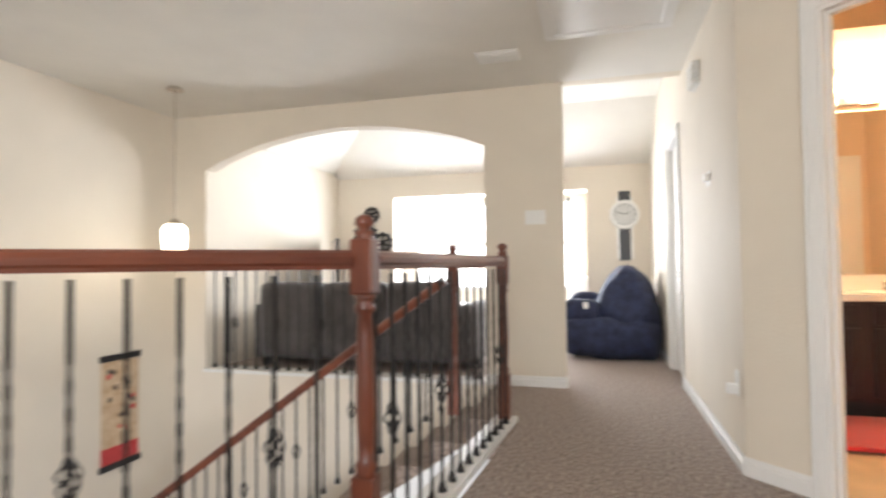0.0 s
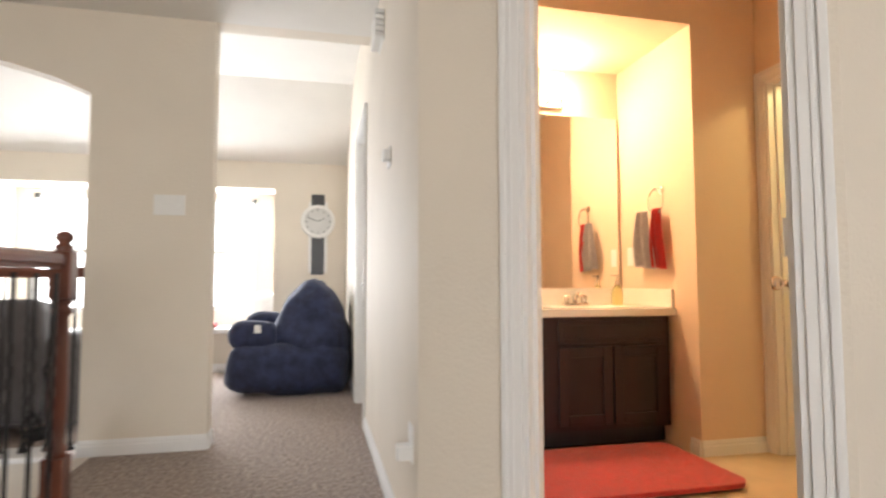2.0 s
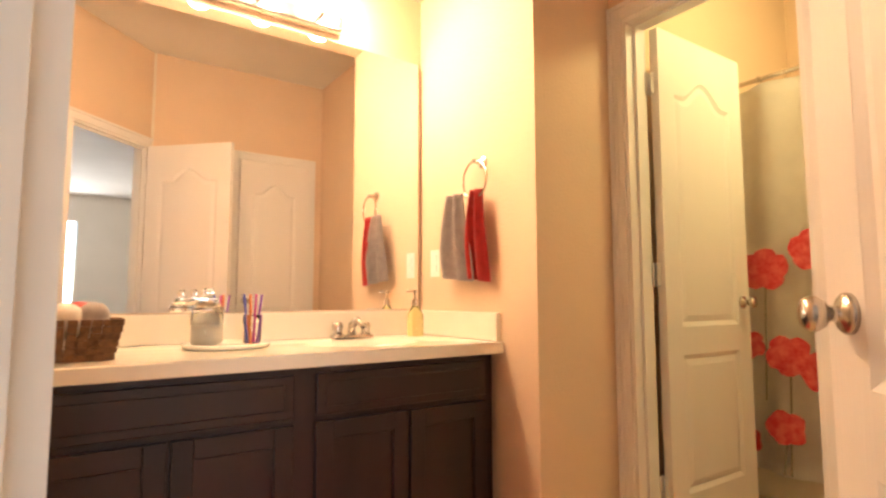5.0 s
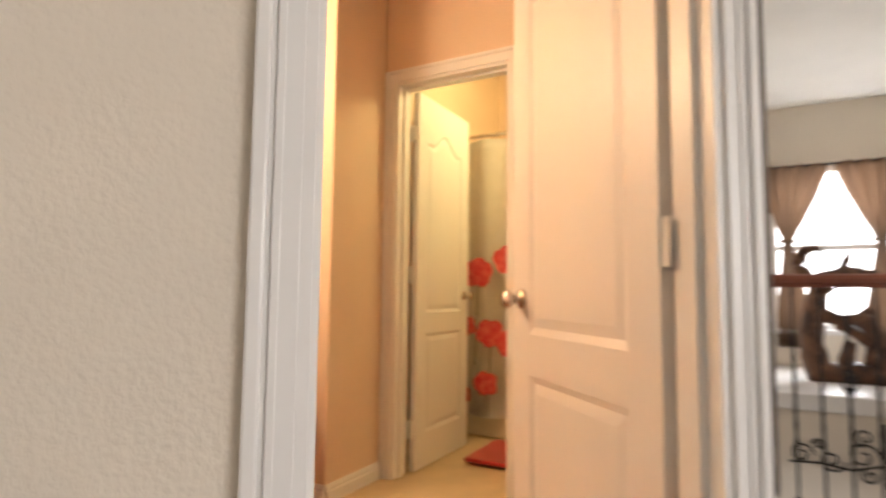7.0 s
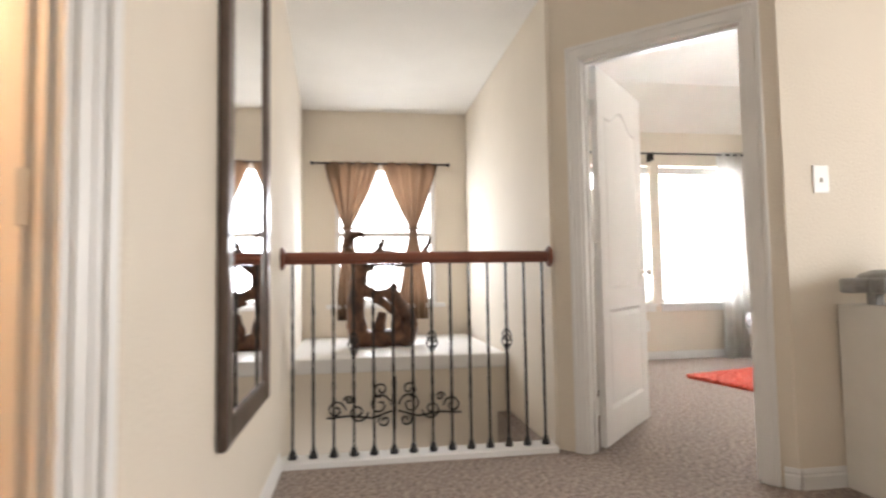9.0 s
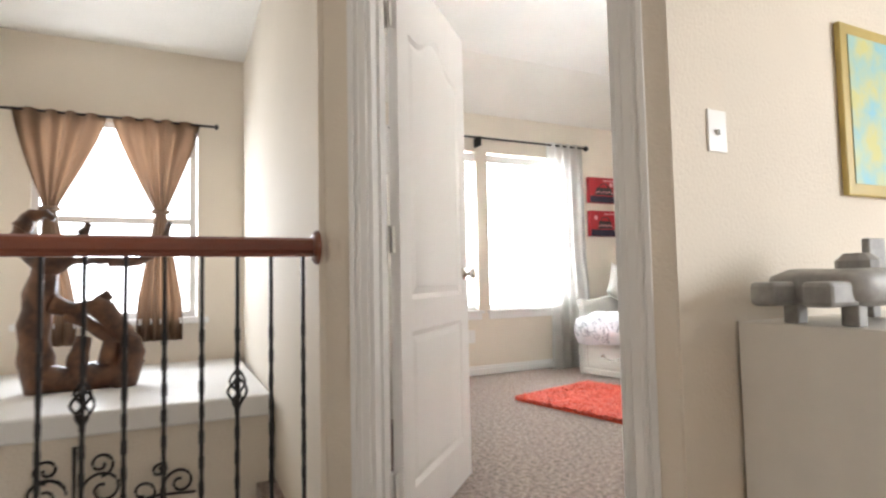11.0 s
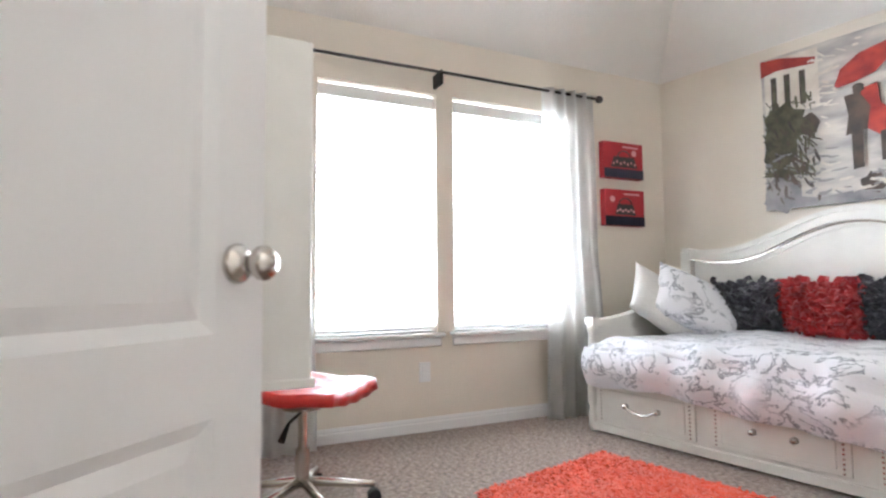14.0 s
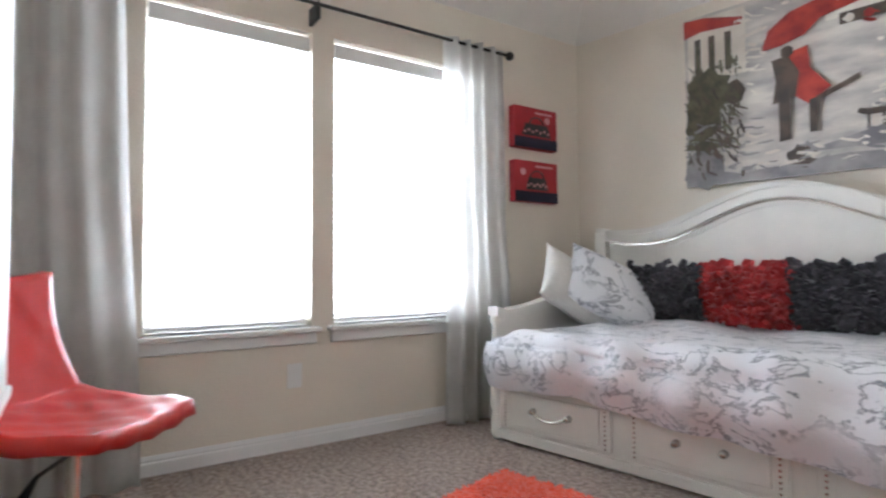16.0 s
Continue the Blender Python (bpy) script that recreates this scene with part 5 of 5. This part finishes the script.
for x in (XL - 0.04, XR + 0.04):
    part("back_post", box((x - 0.04, YB, 0.0), (x + 0.04, YB + 0.07, 1.12), 0.008), WHITEWOOD, bed)
    arm = []
    for i in range(15):
        u = i / 14
        arm.append((YB + 0.06 + (YF - YB - 0.05) * u, 0.88 - 0.21 * math.sin(u * math.pi / 2) + (0.02 if u > 0.93 else 0)))
    bm = prism([(y, z) for y, z in arm] + [(y, z - 0.05) for y, z in arm[::-1]], 0.07, Matrix(((0, 0, 1, x - 0.035), (1, 0, 0, 0), (0, 1, 0, 0), (0, 0, 0, 1))))
    part("arm_rail", bm, WHITEWOOD, bed)
    part("arm_panel", box((x - 0.012, YB + 0.05, 0.3), (x + 0.012, YF - 0.03, 0.66)), WHITEWOOD, bed)
    part("front_post", lathe([(0.03, 0.30), (0.026, 0.34), (0.034, 0.38), (0.024, 0.42), (0.028, 0.52), (0.022, 0.58), (0.034, 0.61), (0.034, 0.63), (0.026, 0.65)], 14, Matrix.Translation((x, YF - 0.02, 0))), WHITEWOOD, bed, smooth=True)
    part("foot", lathe([(0.022, 0.0), (0.034, 0.03), (0.036, 0.09), (0.026, 0.14), (0.036, 0.17), (0.036, 0.31)], 14, Matrix.Translation((x, YF - 0.02, 0))), WHITEWOOD, bed, smooth=True)
part("base_rail", box((XR + 0.05, YF - 0.03, 0.02), (XL - 0.05, YF - 0.005, 0.32), 0.004), WHITEWOOD, bed)
part("plinth_moulding", box((XR + 0.03, YF - 0.012, 0.012), (XL - 0.03, YF + 0.008, 0.06), 0.006), WHITEWOOD, bed)
part("slat_base", box((XR + 0.03, YB + 0.05, 0.26), (XL - 0.03, YF - 0.03, 0.30)), WHITEWOOD, bed)
for x1, x0 in ((6.36, 5.74), (5.66, 5.06), (4.98, 4.38)):
    dr = part("drawer", box((x0, YF - 0.01, 0.075), (x1, YF + 0.008, 0.29), 0.006), WHITEWOOD, bed)
    part("drawer_field", box((x0 + 0.055, YF + 0.006, 0.10), (x1 - 0.055, YF + 0.014, 0.265), 0.006), WHITEWOOD, dr)
    bm = bmesh.new()
    for i in range(10):
        for xx in (x0 + 0.028, x1 - 0.028):
            add_lathe(bm, [(0.006, 0), (0.004, 0.005)], 6, Matrix.Translation((xx, YF + 0.008, 0.09 + 0.0205 * i)) @ Matrix.Rotation(radians(-90), 4, "X"))
    part("bead_trim", bm, CHROME, dr)
    for xx in (x0 + 0.21, x1 - 0.21):
        part("drawer_knob", lathe([(0.016, 0), (0.008, 0.006), (0.008, 0.014), (0.015, 0.02), (0.012, 0.027), (0.003, 0.03)], 12, Matrix.Translation((xx, YF + 0.014, 0.19)) @ Matrix.Rotation(radians(-90), 4, "X")), CHROME, dr, smooth=True)
    if x1 > 6:
        part("drawer_bail", tube([(x0 + 0.21 + (x1 - x0 - 0.42) * k / 8, YF + 0.035, 0.19 - 0.03 * math.sin(math.pi * k / 8)) for k in range(9)], 0.006, 6), CHROME, dr)
mat_ob = solid("mattress", soft_block((XR + 0.08, YB + 0.09, 0.302), (XL - 0.09, YF - 0.05, 0.50), 0.05), WHITECLOTH, "white mattress on the daybed", "mattress", smooth=True)

# duvet: a draped sheet with folds
bm = bmesh.new()
nu, nv = 110, 70
g = []
prof = []
for j in range(nv + 1):
    v = j / nv
    L = v * 1.62
    flat = 1.0
    if L < flat:
        prof.append((YB + 0.12 + L, 0.55, 0.0))
    elif L < flat + 0.18:
        a = (L - flat) / 0.18 * math.pi / 2
        prof.append((YB + 0.12 + flat + 0.10 * math.sin(a), 0.55 - 0.10 * (1 - math.cos(a)), 0.4))
    else:
        d = L - flat - 0.18
        prof.append((YB + 0.12 + flat + 0.10 + 0.03 * math.sin(d * 9), 0.45 - d * 0.50, 1.0))
for i in range(nu + 1):
    u = i / nu
    x = XL - 0.05 + (XR - XL + 0.1) * u
    endz = -0.10 * math.exp(-(u / 0.05) ** 2)
    line = []
    for y, z, h in prof:
        q = Vector((x * 2.2, y * 2.2, z * 2.2))
        fold = 0.5 * noise.noise(Vector((x * 3.2 + y * 2.4, y * 0.8 - x * 0.5, 3))) + 0.3 * noise.noise(Vector((x * 8 + y * 6, y * 2, 7)))
        puff = 0.03 * noise.noise(q)
        dz = 0.028 * fold + puff + endz * (1 - h) + 0.035 * math.sin(2.2 * x + 1) * h - (0.05 * (u - 0.3) if h == 1.0 else 0)
        line.append(bm.verts.new((x + 0.01 * fold, y + 0.035 * fold * h + 0.015 * h * math.sin(x * 21 + z * 4), max(0.508 if h == 0 else 0.1, z + dz + 0.03))))
    g.append(line)
for i in range(nu):
    for j in range(nv):
        bm.faces.new((g[i][j], g[i][j + 1], g[i + 1][j + 1], g[i + 1][j]))
solid("duvet", bm, DUVET, "white duvet printed with grey marble veins, draped over the daybed", "duvet", smooth=True)


def pillow(name, place, size, turn, mat, label, group=""):
    """A stuffed pillow, thin at its seams; size is width, height, thickness."""
    bm = bmesh.new()
    n = 20
    for side in (1, -1):
        grid = []
        for i in range(n + 1):
            line = []
            for j in range(n + 1):
                a, b = 2 * i / n - 1, 2 * j / n - 1
                t = (max(0, 1 - abs(a) ** 3) * max(0, 1 - abs(b) ** 3)) ** 0.55
                pinch = 1 - 0.09 * (1 - b * b) * abs(a) ** 4
                pinch2 = 1 - 0.09 * (1 - a * a) * abs(b) ** 4
                wr = 0.012 * noise.noise(Vector((a * 2.5, b * 2.5, side + place[0] * 5))) * t
                line.append(bm.verts.new((a * size[0] / 2 * pinch, side * (t * size[2] / 2 + wr), b * size[1] / 2 * pinch2)))
            grid.append(line)
        for i in range(n):
            for j in range(n):
                f = (grid[i][j], grid[i + 1][j], grid[i + 1][j + 1], grid[i][j + 1])
                bm.faces.new(f)
    bmesh.ops.remove_doubles(bm, verts=bm.verts[:], dist=0.0005)
    ob = solid(name, bm, mat, label, "pillow", group, smooth=True)
    ob.matrix_world = pose(*place, *turn)
    return ob


pillow("pillow", (6.27, -3.14, 0.73), (0.62, 0.40, 0.16), (30, -32, 68), WHITECLOTH, "plain white bed pillow leaning on the arm")
pillow("pillow", (6.12, -3.22, 0.755), (0.60, 0.40, 0.18), (30, -26, 48), DUVET, "marble-print pillow leaning on a white one")
RUFFLE = material("charcoal_ruffle_cloth", (0.055, 0.048, 0.058), 0.85, scale=20, color2=(0.03, 0.026, 0.03), sheen=0.3)
REDRUFFLE = material("crimson_ruffle_cloth", (0.42, 0.012, 0.014), 0.8, scale=20, color2=(0.28, 0.006, 0.008), sheen=0.3)
for px, mt, lab in ((5.87, RUFFLE, "charcoal ruffled throw pillow on the daybed"), (5.46, REDRUFFLE, "crimson ruffled throw pillow between charcoal ones"), (5.05, RUFFLE, "charcoal ruffled throw pillow on the daybed"), (4.64, REDRUFFLE, "crimson ruffled throw pillow on the daybed")):
    p = pillow("throw_pillow", (px, -3.40, 0.755), (0.42, 0.31, 0.15), (-14, 0, 0), mt, lab, "ruffled throw pillows")
    bm = bmesh.new()
    rg = random.Random(int(px * 100))
    for i in range(17):
        for j in range(12):
            a, b = 2 * (i + rg.random()) / 17 - 1, 2 * (j + rg.random()) / 12 - 1
            t = (max(0, 1 - abs(a) ** 3) * max(0, 1 - abs(b) ** 3)) ** 0.55
            c = Vector((a * 0.215, t * 0.075, b * 0.16))
            r = 0.024 + 0.01 * rg.random()
            rot = Matrix.Rotation(rg.uniform(-1.0, 1.0), 4, "X") @ Matrix.Rotation(rg.uniform(0, 6.28), 4, "Y")
            ring_v = []
            for k in range(7):
                an = 2 * math.pi * k / 7
                ring_v.append(bm.verts.new(c + rot @ Vector((r * math.cos(an), 0.016 + 0.012 * math.sin(3 * an + i), r * math.sin(an)))))
            mid = bm.verts.new(c)
            for k in range(7):
                bm.faces.new((mid, ring_v[k], ring_v[(k + 1) % 7]))
    part("ruffles", bm, mt, p, "small ruffled cloth petals")
    bpy.context.view_layer.update()

settle(built, (0.24, 0.05, 0), TILT, (6.9, -3.72, 0))

# pictures
IN = material("dark_canvas_edge", (0.02, 0.018, 0.04), 0.8)
REDP = material("red_canvas", (0.42, 0.025, 0.035), 0.75, var=0.15, scale=10)
PINK = material("pink_print", (0.7, 0.35, 0.36), 0.8)
for z, bagw, dots in ((1.813, 0.13, True), (1.457, 0.10, False)):
    cv = thing("canvas_print", "small red canvas print of a black handbag", "picture", "handbag prints", at=(6.878, -3.265, z))
    part("canvas", box((-0.035, -0.19, -0.135), (0.02, 0.19, 0.135), 0.003), REDP, cv)
    part("dark_band", box((-0.0375, -0.19, -0.135), (-0.0355, 0.19, -0.065)), IN, cv)
    part("printed_bag", prism([(-bagw, -0.055), (bagw, -0.055), (bagw * 0.75, 0.025), (-bagw * 0.75, 0.025)], 0.002, Matrix(((0, 0, -1, -0.038), (1, 0, 0, 0), (0, 1, 0, 0), (0, 0, 0, 1)))), BLACK, cv)
    part("printed_handle", tube([(-0.039, 0.06 * math.cos(a), 0.025 + 0.045 * math.sin(a)) for a in [k * math.pi / 10 for k in range(11)]], 0.005, 5), BLACK, cv)
    for k in range(7):
        part("printed_spot", lathe([(0.010, 0), (0.008, 0.001)], 8, Matrix.Translation((-0.0402, -bagw * 0.8 + bagw * 1.6 * k / 6, -0.028 + 0.012 * (k % 2))) @ Matrix.Rotation(radians(-90), 4, "Y")), PINK, cv)
    part("printed_dot", lathe([(0.024, 0), (0.02, 0.001)], 12, Matrix.Translation((-0.0362, -0.10 if dots else 0.12, 0.06)) @ Matrix.Rotation(radians(-90), 4, "Y")), PINK, cv)
    part("printed_script", box((-0.0372, -0.14, 0.095), (-0.0356, 0.01, 0.108)), PINK, cv)

built = so_far()
pt = thing("canvas_painting", "large canvas painting of an embracing pair under a red umbrella", "painting", at=(4.55, -3.715, 1.42))
PW, PH = 1.45, 1.02
PG = material("grey_cream_paint", (0.62, 0.57, 0.50), 0.7, scale=4, color2=(0.34, 0.31, 0.29), bump=0.3, bump_scale=30, stretch=(1, 1, 3))
part("canvas", box((0, 0, 0), (PW, 0.035, PH), 0.003), PG, pt)
PB = material("black_brown_paint", (0.045, 0.035, 0.03), 0.7, scale=12, color2=(0.10, 0.07, 0.05), bump=0.3, bump_scale=40)
PR = material("brick_red_paint", (0.38, 0.04, 0.025), 0.7, scale=12, color2=(0.20, 0.015, 0.015), bump=0.3, bump_scale=40)
PO = material("olive_brown_paint", (0.13, 0.12, 0.07), 0.8, scale=16, color2=(0.06, 0.055, 0.035))
PS = material("slate_paint", (0.17, 0.16, 0.17), 0.7, scale=9, color2=(0.32, 0.30, 0.28))
PC = material("ivory_paint", (0.72, 0.67, 0.58), 0.7, scale=6, color2=(0.55, 0.48, 0.40))
layer = [0]


def stroke(mat, pts, name="painted_shape"):
    """A flat patch of paint; x runs from the picture's viewer-left edge, z up."""
    layer[0] += 1
    y = 0.0355 + 0.00035 * layer[0]
    part(name, prism([(PW - x, z) for x, z in pts], 0.0008, Matrix(((1, 0, 0, 0), (0, 0, 1, y), (0, 1, 0, 0), (0, 0, 0, 1)))), mat, pt)


def blob(cx, cz, rx, rz, n=14, wob=0.18):
    return [(cx + rx * (1 + wob * math.sin(3.7 * k + cx * 30)) * math.cos(2 * math.pi * k / n), cz + rz * (1 + wob * math.sin(2.9 * k + cz * 20)) * math.sin(2 * math.pi * k / n)) for k in range(n)]


def rect(x0, z0, x1, z1):
    return [(x0, z0), (x1, z0), (x1, z1), (x0, z1)]


stroke(PC, rect(0.02, 0.62, 0.34, 1.0))
for x in (0.06, 0.14, 0.23):
    stroke(PB, rect(x, 0.66, x + 0.035, 0.88))
    stroke(PO, rect(x + 0.01, 0.68, x + 0.03, 0.84))
stroke(PR, [(0.0, 0.90), (0.10, 0.92), (0.32, 0.90), (0.33, 0.94), (0.12, 1.0), (0.0, 1.01)])
stroke(PS, blob(0.10, 0.10, 0.11, 0.12))
stroke(PO, blob(0.13, 0.55, 0.12, 0.14))
stroke(PO, blob(0.10, 0.40, 0.10, 0.16))
stroke(PB, blob(0.28, 0.52, 0.05, 0.07))
stroke(PO, blob(0.12, 0.24, 0.13, 0.03))
stroke(PC, rect(0.72, 0.78, 1.44, 1.01))
for i in range(7):
    stroke(PB, rect(0.80 + 0.095 * i, 0.86, 0.825 + 0.095 * i, 0.96))
stroke(PR, [(0.66, 0.80), (0.98, 0.86), (0.99, 0.90), (0.74, 0.87)])
stroke(PR, [(0.98, 0.83), (1.44, 0.93), (1.44, 1.0), (1.02, 0.90)])
stroke(PB, rect(0.78, 0.74, 1.44, 0.80))
for i in range(8):
    stroke(random.choice((PR, PC, PO)), blob(0.82 + 0.08 * i, 0.765, 0.025, 0.022, 8))
stroke(PS, [(0.6, 0.12), (1.44, 0.10), (1.44, 0.26), (1.0, 0.22)])
stroke(PS, [(0.0, 0.0), (1.45, 0.0), (1.45, 0.05), (0.8, 0.09), (0.3, 0.05), (0.0, 0.12)])
stroke(PB, blob(0.60, 0.10, 0.07, 0.06))
stroke(PB, [(0.47, 0.64), (0.56, 0.65), (0.60, 0.55), (0.58, 0.42), (0.47, 0.40), (0.49, 0.52)])
stroke(PB, [(0.50, 0.42), (0.56, 0.42), (0.555, 0.20), (0.50, 0.19)])
stroke(PR, [(0.54, 0.66), (0.64, 0.68), (0.65, 0.56), (0.74, 0.44), (0.64, 0.37), (0.58, 0.42), (0.60, 0.55)])
stroke(PB, [(0.64, 0.22), (0.67, 0.22), (0.69, 0.40), (0.64, 0.39)])
stroke(PB, [(0.67, 0.40), (0.70, 0.385), (0.86, 0.45), (0.86, 0.48)])
stroke(PB, blob(0.545, 0.67, 0.03, 0.032))
stroke(PR, [(0.42, 0.70), (0.52, 0.71), (0.63, 0.74), (0.78, 0.88), (0.70, 0.91), (0.56, 0.88), (0.46, 0.81)])
stroke(PB, [(0.84, 0.28), (0.88, 0.26), (0.96, 0.26), (0.97, 0.29), (0.88, 0.29), (0.85, 0.30)])
for x in (0.88, 0.94):
    stroke(PB, rect(x, 0.20, x + 0.012, 0.27))

# loose brushwork over the painting
for mt, k, zone in ((PC, 150, (0.35, 0.05, 1.43, 0.62)), (PS, 130, (0.02, 0.02, 1.43, 0.4)), (PO, 110, (0.02, 0.2, 0.3, 0.7)), (PB, 70, (0.02, 0.04, 0.32, 0.6)), (PC, 60, (0.3, 0.6, 0.75, 1.0)), (PR, 40, (0.78, 0.72, 1.43, 0.98))):
    rg = random.Random(k)
    bm = bmesh.new()
    for i in range(k):
        x, z = rg.uniform(zone[0], zone[2]), rg.uniform(zone[1], zone[3])
        if 0.44 < x < 0.88 and 0.17 < z < 0.93:
            continue
        l, h = rg.uniform(0.012, 0.05), rg.uniform(0.003, 0.011)
        add_prism(bm, [(-l, -h * 0.4), (0, -h), (l, -h * 0.2), (l * 0.8, h), (-l * 0.7, h * 0.8)], 0.0006, Matrix(((1, 0, 0, PW - x), (0, 0, 1, 0.052 + 0.0001 * (i % 9)), (0, 1, 0, z), (0, 0, 0, 1))) @ Matrix.Rotation(rg.gauss(0, 0.35) + (1.2 if mt in (PO, PB) else 0), 4, "Z"))
    part("brushwork", bm, mt, pt)

settle(built, (0.10, 0.035, -0.055), TILT, (6.9, -3.72, 0))

# red desk chair
ch = thing("desk_chair", "red quilted leatherette swivel chair on a chrome base", "chair", at=(6.0, -0.735, 0), rz=-44)
bm = bmesh.new()
n = 30
gr = []
for i in range(n + 1):
    L = i / n
    if L < 0.5:
        u = L / 0.5
        y, z = -0.24 + 0.46 * u, 0.47 - 0.03 * math.sin(math.pi * u) - 0.03 * (1 - u) ** 3
    else:
        u = (L - 0.5) / 0.5
        y, z = 0.22 + 0.10 * u + 0.04 * math.sin(math.pi * u), 0.47 + 0.40 * u
    wid = 0.23 * (1 - 0.25 * max(0, L - 0.5) * 1.2) * (1 - 0.3 * max(0, 0.1 - L) * 10 * 0.6)
    line = []
    for j in range(21):
        v = 2 * j / 20 - 1
        q = 0.004 * (abs(math.sin((v * 4 + L * 10) * math.pi / 2)) * abs(math.sin((v * 4 - L * 10) * math.pi / 2)))
        line.append(bm.verts.new((v * wid, y - (q if L > 0.5 else 0), z + (q * 2 if L <= 0.5 else 0) + 0.02 * v * v)))
    gr.append(line)
for i in range(n):
    for j in range(20):
        bm.faces.new((gr[i][j], gr[i][j + 1], gr[i + 1][j + 1], gr[i + 1][j]))
bmesh.ops.recalc_face_normals(bm, faces=bm.faces)
bmesh.ops.solidify(bm, geom=bm.faces[:], thickness=0.045)
part("quilted_shell", bm, REDLEATHER, ch, smooth=True)
part("gas_column", lathe([(0.028, 0.10), (0.028, 0.25), (0.018, 0.25), (0.018, 0.40), (0.08, 0.405), (0.08, 0.415)], 16), CHROME, ch, smooth=False)
part("lever", tube([(0.02, 0, 0.40), (-0.14, -0.03, 0.38), (-0.2, -0.04, 0.33)], [0.006, 0.006, 0.014], 8), BLACK, ch)
for k in range(5):
    a = radians(72 * k + 20)
    part("base_leg", tube([(0.02 * math.cos(a), 0.02 * math.sin(a), 0.12), (0.29 * math.cos(a), 0.29 * math.sin(a), 0.075)], [0.02, 0.013], 10), CHROME, ch, smooth=True)
    part("caster", lathe([(0.026, -0.02), (0.028, 0), (0.026, 0.02)], 14, Matrix.Translation((0.29 * math.cos(a), 0.29 * math.sin(a), 0.03)) @ Matrix.Rotation(radians(90), 4, "X") @ Matrix.Rotation(a, 4, "Y")), RUBBER, ch)

built = so_far()
hut = thing("desk_hutch", "white painted desk hutch beside the bedroom door", "desk hutch")
part("cabinet_box", box((5.46, -0.54, 0.60), (5.90, -0.31, 1.55), 0.006), WHITEWOOD, hut)
part("bottom_moulding", box((5.452, -0.548, 0.585), (5.91, -0.302, 0.61), 0.004), WHITEWOOD, hut)
for y in (-0.345,):
    part("leg_panel", box((5.50, y - 0.03, 0.0), (5.88, y + 0.03, 0.60), 0.004), WHITEWOOD, hut)

settle(built, (-0.20, -0.07, 0.03))

# shag rug: a backing with many tufts
corners = [(5.81, -1.42), (6.01, -2.27), (4.80, -2.52), (4.60, -1.67)]
rug = solid("shag_rug", prism(corners[::-1], 0.012, Matrix.Translation((0, 0, 0.001))), ORANGE, "orange-red shag rug on the bedroom carpet", "rug")
bm = bmesh.new()
rg = random.Random(3)
c0, cu, cv_ = Vector((*corners[0], 0)), Vector((*corners[1], 0)) - Vector((*corners[0], 0)), Vector((*corners[3], 0)) - Vector((*corners[0], 0))
for i in range(18000):
    p = c0 + cu * rg.random() + cv_ * rg.random()
    p.z = 0.008
    a = rg.uniform(0, 6.28)
    d = Vector((math.cos(a), math.sin(a), 0))
    s = Vector((-d.y, d.x, 0)) * 0.009
    l = rg.uniform(0.018, 0.035)
    tip = p + d * l + Vector((0, 0, rg.uniform(0.012, 0.03)))
    mid = p + d * l * 0.4 + Vector((0, 0, rg.uniform(0.016, 0.026)))
    v = [bm.verts.new(q) for q in (p - s, p + s, mid + s, mid - s, tip)]
    bm.faces.new((v[0], v[1], v[2], v[3]))
    bm.faces.new((v[3], v[2], v[4]))
tuft = part("shag_pile", bm, ORANGE, rug)
tuft["kind"] = "stuff"
